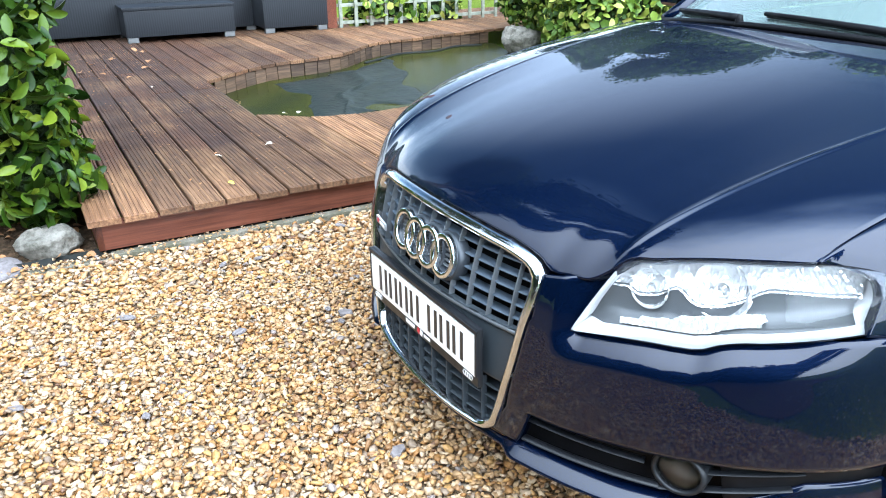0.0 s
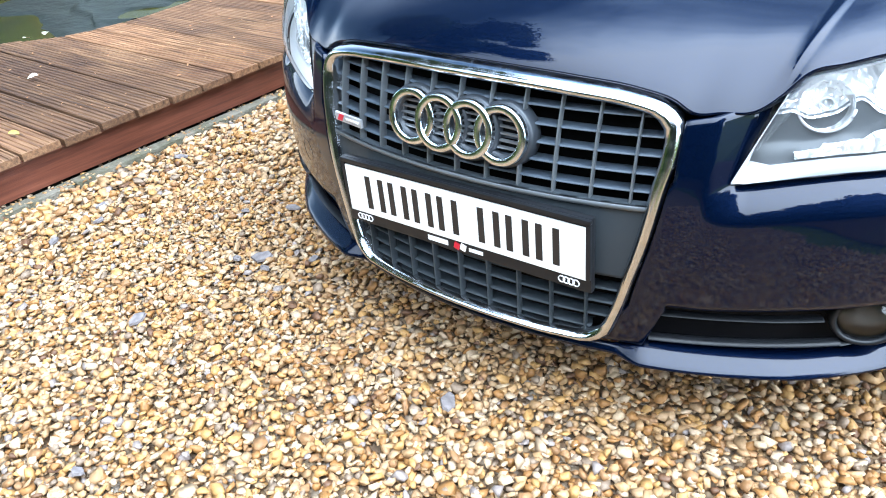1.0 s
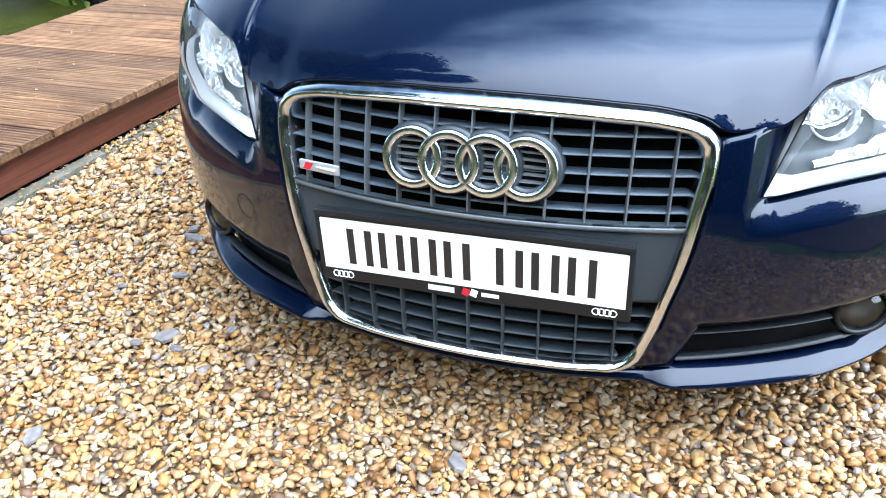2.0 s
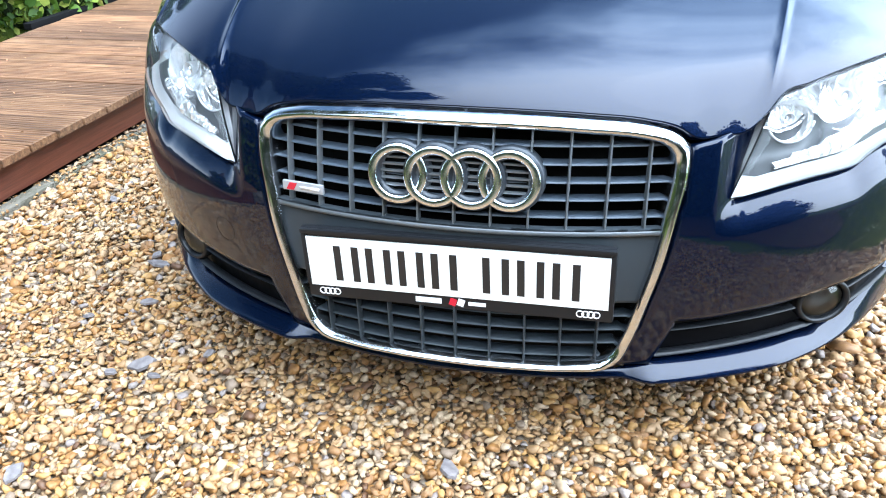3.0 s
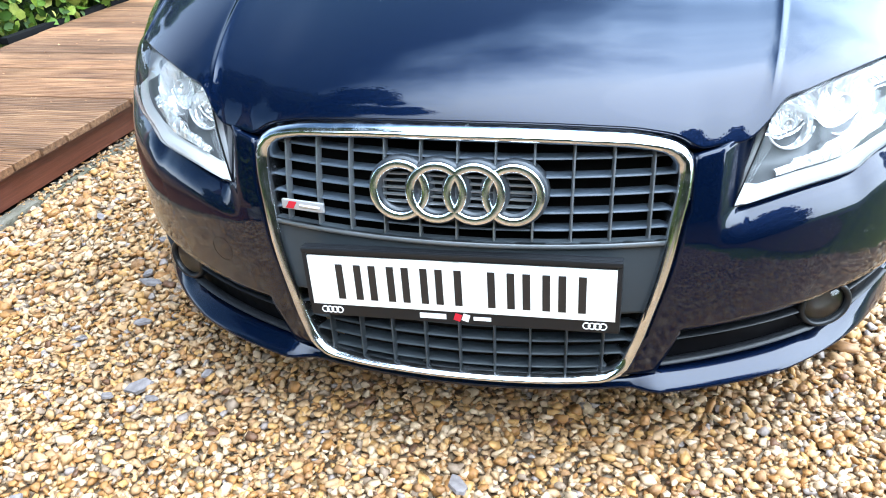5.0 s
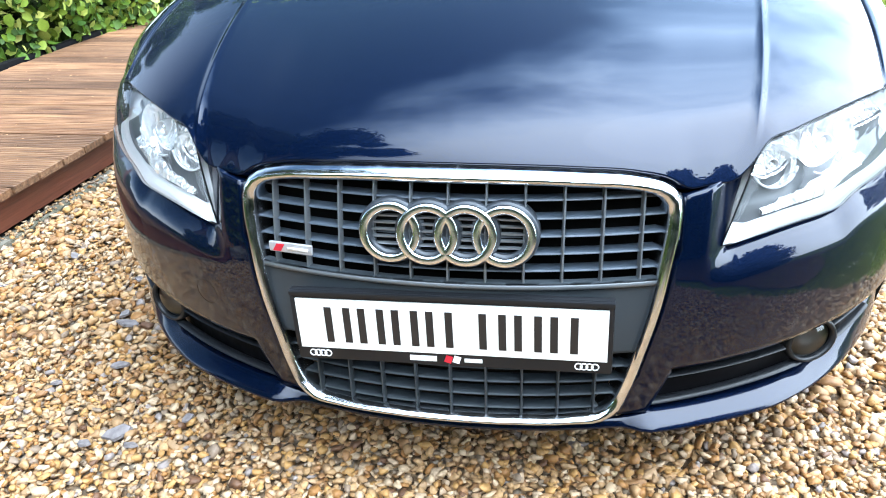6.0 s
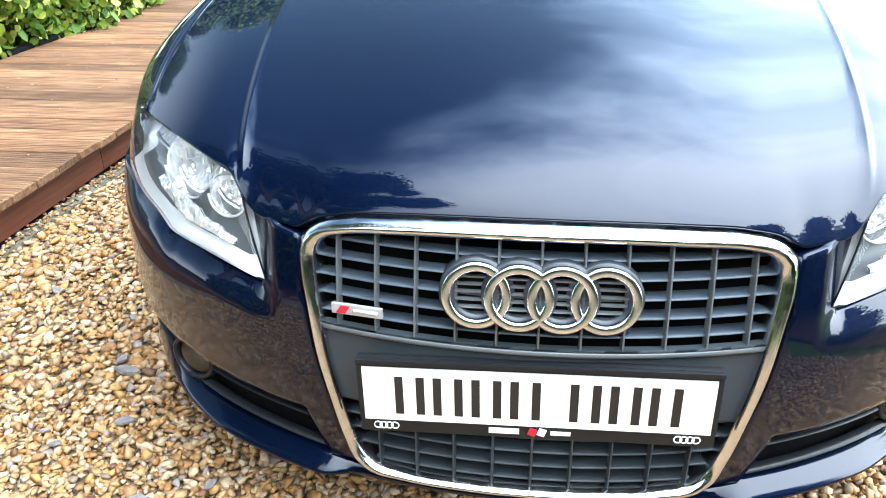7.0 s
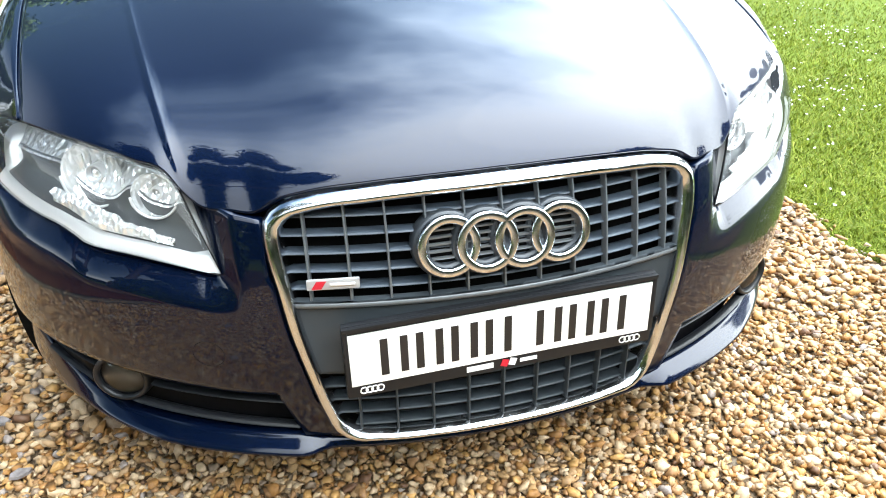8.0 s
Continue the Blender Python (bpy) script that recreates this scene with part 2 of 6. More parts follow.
bed_mat = material("gravel_bed", rough=0.8)
v = coords(bed_mat)
cells = bed_mat.node_tree.nodes.new("ShaderNodeTexVoronoi")
cells.inputs["Scale"].default_value = 52
bed_mat.node_tree.links.new(v, cells.inputs["Vector"])
cell_grey = bed_mat.node_tree.nodes.new("ShaderNodeSeparateColor")
bed_mat.node_tree.links.new(cells.outputs["Color"], cell_grey.inputs[0])
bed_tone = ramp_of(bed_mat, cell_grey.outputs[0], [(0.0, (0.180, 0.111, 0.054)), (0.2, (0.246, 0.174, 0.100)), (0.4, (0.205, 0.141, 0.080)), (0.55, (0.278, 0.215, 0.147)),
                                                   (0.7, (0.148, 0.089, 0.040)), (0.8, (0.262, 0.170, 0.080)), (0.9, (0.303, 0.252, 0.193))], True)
# shade in the gaps between the drawn stones is multiplied into the colour
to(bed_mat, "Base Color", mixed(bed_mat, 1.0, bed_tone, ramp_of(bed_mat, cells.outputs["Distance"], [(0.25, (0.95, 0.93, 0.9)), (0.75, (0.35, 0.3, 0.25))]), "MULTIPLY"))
inv = ranged(bed_mat, cells.outputs["Distance"], 0.0, 0.8, 1.0, 0.0)
bumped(bed_mat, inv, 1.0, 0.012)

slate_mat = material("blue_grey_slate", (0.16, 0.16, 0.20), 0.75, spec=0.3)
to(slate_mat, "Base Color", ramp_of(slate_mat, noise_of(slate_mat, coords(slate_mat), 60, 5), [(0.3, (0.110, 0.096, 0.092)), (0.7, (0.225, 0.196, 0.190))]))
bumped(slate_mat, noise_of(slate_mat, coords(slate_mat, scale=(1, 1, 6)), 80, 4), 0.4, 0.003)


def wood(name, tones, rough, along=(1.2, 26, 26), wet=0.0, wet_at=0.0):
    """Weathered timber with its grain along x of the piece; each piece differs by its own random number."""
    m = material(name, rough=rough)
    n, l = m.node_tree.nodes, m.node_tree.links
    c = n.new("ShaderNodeTexCoord")
    shift = n.new("ShaderNodeVectorMath")
    shift.operation = "ADD"
    r = random_of(m, "object")
    spread = n.new("ShaderNodeVectorMath")
    spread.operation = "SCALE"
    spread.inputs[0].default_value = (7.3, 3.1, 5.7)
    l.new(r, spread.inputs["Scale"])
    l.new(c.outputs["Object"], shift.inputs[0])
    l.new(spread.outputs[0], shift.inputs[1])
    s = n.new("ShaderNodeMapping")
    s.inputs["Scale"].default_value = along
    l.new(shift.outputs[0], s.inputs[0])
    grain = noise_of(m, s.outputs[0], 3.0, 7, 0.62)
    stain = noise_of(m, shift.outputs[0], 2.4, 4, 0.6)
    col = ramp_of(m, grain, [(0.28, tones[0]), (0.5, tones[1]), (0.72, tones[2])])
    col = mixed(m, 0.75, col, ramp_of(m, stain, [(0.32, (0.70, 0.62, 0.56)), (0.62, (1.14, 1.12, 1.08))]), "MULTIPLY")
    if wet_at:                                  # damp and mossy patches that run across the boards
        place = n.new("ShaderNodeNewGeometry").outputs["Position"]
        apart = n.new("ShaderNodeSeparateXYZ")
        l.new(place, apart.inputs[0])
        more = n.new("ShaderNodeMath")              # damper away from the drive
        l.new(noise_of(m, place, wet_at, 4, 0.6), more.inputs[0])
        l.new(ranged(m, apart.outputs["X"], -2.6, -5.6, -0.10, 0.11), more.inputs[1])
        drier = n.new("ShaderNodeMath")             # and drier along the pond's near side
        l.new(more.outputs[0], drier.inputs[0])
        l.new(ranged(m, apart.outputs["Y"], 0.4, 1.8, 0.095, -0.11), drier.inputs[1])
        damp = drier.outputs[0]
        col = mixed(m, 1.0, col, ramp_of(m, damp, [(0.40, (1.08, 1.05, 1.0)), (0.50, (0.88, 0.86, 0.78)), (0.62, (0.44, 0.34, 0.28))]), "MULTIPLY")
    each = ramp_of(m, r, [(0.0, (0.66, 0.64, 0.62)), (0.5, (0.98, 0.98, 0.98)), (1.0, (1.25, 1.20, 1.14))])
    to(m, "Base Color", mixed(m, 1.0, col, each, "MULTIPLY"))
    to(m, "Roughness", ranged(m, stain, 0.3, 0.65, rough - wet, rough + 0.08))
    bumped(m, grain, 0.35, 0.004)
    return m


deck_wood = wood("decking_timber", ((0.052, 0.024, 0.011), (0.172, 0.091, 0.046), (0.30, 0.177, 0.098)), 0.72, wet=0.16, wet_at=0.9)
fascia_wood = wood("stained_red_timber", ((0.075, 0.020, 0.010), (0.13, 0.037, 0.019), (0.185, 0.062, 0.034)), 0.5, wet=0.15)
old_wood = wood("weathered_timber", ((0.030, 0.018, 0.010), (0.078, 0.046, 0.026), (0.145, 0.095, 0.058)), 0.75)
kerb_mat = material("mossy_concrete", rough=0.9)
v = coords(kerb_mat)
to(kerb_mat, "Base Color", mixed(kerb_mat, ranged(kerb_mat, noise_of(kerb_mat, v, 9, 6, 0.7), 0.42, 0.62), (0.17, 0.150, 0.115), (0.085, 0.080, 0.048)))
bumped(kerb_mat, noise_of(kerb_mat, v, 90, 6), 0.7, 0.008)
rock_mat = material("pale_rock", rough=0.85)
v = coords(rock_mat)
to(rock_mat, "Base Color", mixed(rock_mat, ranged(rock_mat, noise_of(rock_mat, v, 16, 6, 0.7), 0.42, 0.68), (0.34, 0.31, 0.26), (0.085, 0.078, 0.055)))
bumped(rock_mat, noise_of(rock_mat, v, 38, 8, 0.7), 1.0, 0.03)


def leafy(name, stops, rough=0.38, gloss=0.5):
    m = material(name, rough=rough, spec=gloss)
    r = random_of(m, "island")
    col = ramp_of(m, r, stops)
    col = mixed(m, 0.6, col, ramp_of(m, noise_of(m, coords(m), 60, 3), [(0.3, (0.7, 0.75, 0.6)), (0.7, (1.15, 1.15, 1.1))]), "MULTIPLY")
    to(m, "Base Color", col)
    b = m.node_tree.nodes["Principled BSDF"]
    b.inputs["Subsurface Weight"].default_value = 0.0
    return m


shrub_leaf = leafy("glossy_shrub_leaf", [(0.0, (0.008, 0.022, 0.002)), (0.45, (0.024, 0.055, 0.003)), (0.8, (0.062, 0.105, 0.007)), (1.0, (0.14, 0.172, 0.012))], 0.38, 0.22)
ivy_leaf = leafy("variegated_ivy_leaf", [(0.0, (0.020, 0.048, 0.006)), (0.4, (0.065, 0.120, 0.012)), (0.75, (0.16, 0.22, 0.026)), (1.0, (0.38, 0.38, 0.10))], 0.5, 0.2)
dark_leaf = leafy("dark_tree_leaf", [(0.0, (0.010, 0.026, 0.006)), (1.0, (0.035, 0.07, 0.014))], 0.6, 0.2)
tree_leaf = leafy("tree_leaf", [(0.0, (0.04, 0.085, 0.012)), (0.6, (0.10, 0.18, 0.03)), (1.0, (0.18, 0.27, 0.05))], 0.5)
# darker copy of tree_leaf, its shade put into the colours
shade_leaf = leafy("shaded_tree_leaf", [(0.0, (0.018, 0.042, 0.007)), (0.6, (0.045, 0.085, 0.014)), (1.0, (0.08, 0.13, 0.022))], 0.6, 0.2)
# near-black colour that paints the shade deep inside foliage
leaf_core = material("foliage_shade", (0.018, 0.028, 0.010), 0.95, spec=0.1)
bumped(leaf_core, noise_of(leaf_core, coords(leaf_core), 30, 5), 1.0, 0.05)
bark = material("bark", rough=0.95)
to(bark, "Base Color", ramp_of(bark, noise_of(bark, coords(bark, scale=(1, 1, 0.15)), 20, 6), [(0.3, (0.05, 0.038, 0.028)), (0.7, (0.15, 0.12, 0.09))]))
grass_mat = leafy("grass_blade", [(0.0, (0.095, 0.128, 0.008)), (0.5, (0.150, 0.188, 0.013)), (0.85, (0.215, 0.245, 0.026)), (1.0, (0.30, 0.30, 0.08))], 0.6, 0.15)
turf = material("turf", rough=0.95, spec=0.15)
v = coords(turf)
to(turf, "Base Color", mixed(turf, 0.6, ramp_of(turf, noise_of(turf, v, 1.3, 6, 0.65), [(0.3, (0.100, 0.145, 0.013)), (0.7, (0.150, 0.205, 0.024))]),
                             ramp_of(turf, noise_of(turf, v, 90, 4), [(0.3, (0.6, 0.62, 0.45)), (0.7, (1.2, 1.2, 1.0))]), "MULTIPLY"))
bumped(turf, noise_of(turf, v, 120, 4), 1.0, 0.03)
petal = material("white_petal", (0.78, 0.77, 0.72), 0.6)
water_mat = material("green_pond_water", (0.026, 0.034, 0.014), 0.24, spec=0.04)
v = coords(water_mat)
to(water_mat, "Base Color", ramp_of(water_mat, noise_of(water_mat, v, 1.1, 5, 0.6), [(0.36, (0.036, 0.036, 0.006)), (0.50, (0.025, 0.027, 0.005)), (0.62, (0.014, 0.017, 0.006))]))
bumped(water_mat, noise_of(water_mat, v, 6, 3), 0.16, 0.02)
rattan = material("grey_rattan", rough=0.55, spec=0.3)
v = coords(rattan, scale=(1, 1, 1))
weave = rattan.node_tree.nodes.new("ShaderNodeTexWave")
weave.inputs["Scale"].default_value, weave.inputs["Distortion"].default_value = 14, 2.5
weave.bands_direction = "Y"
rattan.node_tree.links.new(v, weave.inputs["Vector"])
to(rattan, "Base Color", ramp_of(rattan, weave.outputs[0], [(0.2, (0.008, 0.009, 0.011)), (0.8, (0.014, 0.016, 0.019))]))
bumped(rattan, weave.outputs[0], 0.12, 0.003)
pale_foot = material("pale_foot", (0.12, 0.12, 0.115), 0.5)
soil = material("brown_soil", rough=0.95, spec=0.1)
v = coords(soil)
to(soil, "Base Color", ramp_of(soil, noise_of(soil, v, 24, 6, 0.7), [(0.3, (0.03, 0.02, 0.012)), (0.5, (0.075, 0.05, 0.03)), (0.7, (0.15, 0.085, 0.05))]))
bumped(soil, noise_of(soil, v, 60, 5), 1.0, 0.03)
white_paint = material("white_painted_wood", (0.74, 0.75, 0.72), 0.55)
to(white_paint, "Base Color", ramp_of(white_paint, noise_of(white_paint, coords(white_paint), 14, 6, 0.7), [(0.3, (0.13, 0.14, 0.10)), (0.6, (0.28, 0.29, 0.23))]))
liner = material("pond_liner", (0.016, 0.017, 0.015), 0.8, spec=0.2)
net_grey = material("wet_net", (0.017, 0.021, 0.017), 0.40, spec=0.12)
bumped(net_grey, noise_of(net_grey, coords(net_grey), 9, 5, 0.6), 0.5, 0.03)

# ---------------------------------------------------------------- building helpers
def mesh_of(name, bm, mat, smooth=True):
    me = bpy.data.meshes.new(name)
    bm.to_mesh(me)
    bm.free()
    if mat:
        me.materials.append(mat)
    if smooth:
        me.polygons.foreach_set("use_smooth", [True] * len(me.polygons))
    return me


def part(name, bm, mat, parent=None, label="", smooth=True):
    ob = new(name, mesh_of(name, bm, mat, smooth))
    if parent:
        ob.parent = parent
    return tagged(ob, label) if label else ob


def root(name, label, category, place=(0, 0, 0), group="", kind=""):
    ob = new(name)
    ob.location = place
    ob.empty_display_size = 0.1
    return tagged(ob, label, category, group, kind)


def sharp_by_angle(bm, deg=32):
    for e in bm.edges:
        if len(e.link_faces) != 2 or e.calc_face_angle(0) > radians(deg):
            e.smooth = False


def box(size, at=(0, 0, 0), bevel=0.0, rot=(0, 0, 0), segs=2, into=None):
    bm = into or bmesh.new()
    m = pose(*at, *rot) @ Matrix.Diagonal((*size, 1))
    made = bmesh.ops.create_cube(bm, size=1, matrix=m)["verts"]
    if bevel:
        edges = list({e for w in made for e in w.link_edges})
        bmesh.ops.bevel(bm, geom=edges, offset=bevel, segments=segs, affect="EDGES", profile=0.7)
    if into is None:
        sharp_by_angle(bm)
    return bm


def grid(fn, nu, nv, bm=None, close=False):
    """A sheet of quads through fn(a, b), a and b from 0 to 1."""
    bm = bm or bmesh.new()
    rows = [[bm.verts.new(fn(i / nu, j / nv)) for j in range(nv + 1)] for i in range(nu + (0 if close else 1))]
    n = len(rows)
    for i in range(nu):
        p, q = rows[i], rows[(i + 1) % n]
        for j in range(nv):
            bm.faces.new((p[j], q[j], q[j + 1], p[j + 1]))
    return bm


def facing(bm, outward):
    """Turns the faces of an open sheet so that their sum looks along outward."""
    bm.normal_update()
    total = sum((f.normal * f.calc_area() for f in bm.faces), Vector())
    if total.dot(Vector(outward)) < 0:
        bmesh.ops.reverse_faces(bm, faces=bm.faces[:])
    bm.normal_update()
    return bm


def rimmed(bm, depth, outward):
    """Folds the free edges of a panel inwards, so that it has thickness at its gaps."""
    bmesh.ops.remove_doubles(bm, verts=bm.verts[:], dist=0.0008)
    facing(bm, outward)
    free = [e for e in bm.edges if len(e.link_faces) == 1]
    normals = {w: w.normal.copy() for w in bm.verts}
    away = {}
    for e in free:
        f = e.link_faces[0]
        d = (e.verts[1].co - e.verts[0].co).normalized().cross(f.normal)
        if d.dot((e.verts[0].co + e.verts[1].co) / 2 - f.calc_center_median()) < 0:
            d.negate()
        for w in e.verts:
            away[w] = away.get(w, Vector()) + d
    edges, inner = free, {}
    for step in (0, 1):                         # a small rolled edge, then the fold itself
        old = {w for e in edges for w in e.verts}
        made = bmesh.ops.extrude_edge_only(bm, edges=edges)["geom"]
        fresh = [w for w in made if isinstance(w, bmesh.types.BMVert)]
        for w in fresh:
            near = next((x for e in w.link_edges for x in e.verts if x in old), None)
            first = inner.get(near, near)
            inner[w] = first
            if first in normals:
                n = normals[first]
                w.co += away[first].normalized() * 0.0012 - n * 0.0016 if step == 0 else -n * depth
        keep = set(fresh)
        edges = [e for e in made if isinstance(e, bmesh.types.BMEdge) and e.verts[0] in keep and e.verts[1] in keep]
    for e in edges:
        e.smooth = False
    return bm


def mirrored(bm):
    """The same panel on the other side of the car's middle plane."""
    c = bm.copy()
    for w in c.verts:
        w.co.x = -w.co.x
    bmesh.ops.reverse_faces(c, faces=c.faces[:])
    return c


def spline(points, n):
    """n points on a smooth curve through the given ones, by equal steps of chord."""
    p = np.array(points, float)
    k = np.concatenate([[0], np.cumsum(np.linalg.norm(np.diff(p, axis=0), axis=1))])
    m = np.gradient(p, k, axis=0)
    out = []
    for s in np.linspace(0, k[-1], n):
        i = min(int(np.searchsorted(k, s, "right")) - 1, len(p) - 2)
        h = k[i + 1] - k[i]
        t = (s - k[i]) / h
        out.append((2 * t**3 - 3 * t**2 + 1) * p[i] + (t**3 - 2 * t**2 + t) * h * m[i] + (3 * t**2 - 2 * t**3) * p[i + 1] + (t**3 - t**2) * h * m[i + 1])
    return np.array(out)


def curve_at(points):
    """A smooth y(x) through (x, y) points."""
    q = np.array(points, float)
    s = np.gradient(q[:, 1], q[:, 0])

    def at(x):
        if x <= q[0, 0]:
            return q[0, 1]
        if x >= q[-1, 0]:
            return q[-1, 1]
        i = int(np.searchsorted(q[:, 0], x, "right")) - 1
        h = q[i + 1, 0] - q[i, 0]
        t = (x - q[i, 0]) / h
        return float((2 * t**3 - 3 * t**2 + 1) * q[i, 1] + (t**3 - 2 * t**2 + t) * h * s[i] + (3 * t**2 - 2 * t**3) * q[i + 1, 1] + (t**3 - t**2) * h * s[i + 1])
    return at


def tube(points, radius, sides=8, close=False, bm=None):
    """A round bar along points; radius may be one number or one for each point."""
    bm = bm or bmesh.new()
    p = [Vector(q) for q in points]
    n = len(p)
    r = radius if hasattr(radius, "__len__") else [radius] * n
    rings = []
    for i in range(n):
        a, b = p[(i - 1) % n if close else max(i - 1, 0)], p[(i + 1) % n if close else min(i + 1, n - 1)]
        t = (b - a).normalized()
        s = t.cross(Vector((0, 0, 1)) if abs(t.z) < 0.9 else Vector((1, 0, 0))).normalized()
        u = s.cross(t)
        rings.append([bm.verts.new(p[i] + (s * math.cos(6.28319 * k / sides) + u * math.sin(6.28319 * k / sides)) * r[i]) for k in range(sides)])
    for i in range(n if close else n - 1):
        a, b = rings[i], rings[(i + 1) % n]
        for k in range(sides):
            bm.faces.new((a[k], a[(k + 1) % sides], b[(k + 1) % sides], b[k]))
    if not close:
        bm.faces.new(rings[0][::-1])
        bm.faces.new(rings[-1])
    return bm


def lathe(profile, axis_at, steps=32, tilt=None, bm=None, sx=1.0, sz=1.0):
    """Turns (radius, depth) points round the y axis at axis_at; depth runs to +y."""
    bm = bm or bmesh.new()
    m = Matrix.Translation(axis_at) @ (tilt or Matrix())
    rows = [[bm.verts.new(m @ Vector((sx * r * math.cos(6.283185 * k / steps), d, sz * r * math.sin(6.283185 * k / steps)))) for k in range(steps)] for r, d in profile]
    for a, b in zip(rows, rows[1:]):
        for k in range(steps):
            bm.faces.new((a[k], a[(k + 1) % steps], b[(k + 1) % steps], b[k]))
    bmesh.ops.recalc_face_normals(bm, faces=bm.faces[:])
    return bm


def soup(name, verts, faces, mat, smooth=False):
    """One mesh object from arrays of corners and faces that were worked out by rule."""
    me = bpy.data.meshes.new(name)
    verts, faces = np.asarray(verts, np.float32), np.asarray(faces, np.int32)
    me.vertices.add(len(verts))
    me.vertices.foreach_set("co", verts.ravel())
    k = faces.shape[1]
    me.loops.add(faces.size)
    me.loops.foreach_set("vertex_index", faces.ravel())
    me.polygons.add(len(faces))
    me.polygons.foreach_set("loop_start", np.arange(0, faces.size, k, dtype=np.int32))
    if smooth:
        me.polygons.foreach_set("use_smooth", np.ones(len(faces), bool))
    me.update(calc_edges=True)
    me.validate()
    me.materials.append(mat)
    return me


def leaves(name, at, out, size, mat, rng, wide=0.55, droop=0.35, fine=False):
    """Many single leaves, each a folded blade of four quads, at the places at, turned roughly along out."""
    n = len(at)
    out = out + rng.normal(0, 0.75, (n, 3))
    out /= np.linalg.norm(out, axis=1, keepdims=True) + 1e-9
    tip = rng.normal(0, 1, (n, 3)) + np.array((0, 0, -droop))
    tip -= out * np.sum(tip * out, axis=1, keepdims=True)
    tip /= np.linalg.norm(tip, axis=1, keepdims=True) + 1e-9
    side = np.cross(tip, out)
    s = size * rng.uniform(0.6, 1.3, (n, 1))
    w = s * wide * rng.uniform(0.75, 1.2, (n, 1))
    bend = rng.uniform(0.0, 0.28, (n, 1)) * s
    cup = 0.12 * s

    def at_(a, b, c):
        return at + tip * s * a + side * w * b * 0.5 + out * c
    rows = [(0.10, 0.50), (0.32, 0.95), (0.60, 0.98), (0.84, 0.60)] if fine else [(0.3, 0.85), (0.68, 0.8)]
    pts, tris = [at_(0, 0, 0 * s)], []
    for a, wide_at in rows:
        pts += [at_(a, -wide_at, cup * wide_at - bend * a * a), at_(a, 0, -bend * a * a), at_(a, wide_at, cup * wide_at - bend * a * a)]
    pts.append(at_(1.0, 0, -bend))
    for k in range(len(rows)):
        i = 1 + 3 * k
        if k == 0:
            tris += [(0, 2, 1), (0, 3, 2)]
        else:
            tris += [(i - 3, i - 2, i + 1), (i - 3, i + 1, i), (i - 2, i - 1, i + 2), (i - 2, i + 2, i + 1)]
    last = len(pts) - 1
    tris += [(last - 3, last - 2, last), (last - 2, last - 1, last)]
    verts, tris = np.stack(pts, axis=1), np.array(tris)
    faces = (tris[None] + len(pts) * np.arange(n)[:, None, None]).reshape(-1, 3)
    return soup(name, verts.reshape(-1, 3), faces, mat, True)

# ---------------------------------------------------------------- the car: shape of the shell
DEEP = 0.60                                    # how far the nose curves back to the flanks
WHEEL_Y, WHEEL_R, ARCH_R = 0.88, 0.315, 0.35


def nose_y(z):
    """The middle of the nose at height z."""
    if z < 0.2:
        return 0.9 * (0.2 - z) ** 2
    d = max(0.0, z - 0.35)
    return 0.42 * d * d + 0.45 * d**3


def half_width(z):
    d = z - 0.50
    return 0.852 - (0.18 if d < 0 else 0.60) * d * d


def shell(x, z, off=0.0):
    """A point of the nose at x and z, moved out by off."""
    w = half_width(z)
    f = min(abs(x) / w, 0.9999)
    c = math.sqrt(1 - f * f)
    n = Vector((math.copysign(f / w * DEEP, x), -c, 0)).normalized()
    return Vector((x, nose_y(z) + DEEP * (1 - c), z)) + n * off


def shell_x(y, z):
    """The half width of the nose at depth y and height z."""
    k = (y - nose_y(z)) / DEEP
    return half_width(z) * (math.sqrt(max(0.0, 1 - (1 - k) ** 2)) if k < 1 else 1.0)


# outer and inner edge of the chrome frame round the grille, from the top middle down one side to the bottom middle
FRAME_OUT = [(0, 0.657), (0.10, 0.6555), (0.20, 0.650), (0.29, 0.640), (0.332, 0.628), (0.357, 0.606), (0.3595, 0.582), (0.349, 0.50), (0.3385, 0.43),
             (0.321, 0.355), (0.299, 0.27), (0.284, 0.232), (0.258, 0.212), (0.21, 0.209), (0.1, 0.209), (0, 0.209)]
FRAME_IN = [(0, 0.634), (0.10, 0.633), (0.20, 0.628), (0.285, 0.619), (0.318, 0.609), (0.334, 0.590), (0.3345, 0.57), (0.326, 0.50), (0.318, 0.44),
            (0.300, 0.355), (0.280, 0.278), (0.268, 0.248), (0.247, 0.231), (0.20, 0.226), (0.1, 0.225), (0, 0.225)]
frame_out, frame_in = spline(FRAME_OUT, 61), spline(FRAME_IN, 61)
flank = sorted([(z, x) for x, z in FRAME_OUT[5:13]])
frame_x = curve_at(flank)                       # half width of the frame at height z
lamp_low = curve_at([(0.40, 0.514), (0.425, 0.517), (0.475, 0.525), (0.52, 0.532), (0.563, 0.537), (0.605, 0.5395), (0.634, 0.5435), (0.652, 0.555), (0.675, 0.564), (0.70, 0.5685), (0.741, 0.578), (0.80, 0.596)])
lamp_high = curve_at([(0.441, 0.620), (0.455, 0.645), (0.475, 0.659), (0.53, 0.676), (0.60, 0.691), (0.66, 0.698), (0.71, 0.701), (0.761, 0.697), (0.79, 0.682), (0.803, 0.660)])
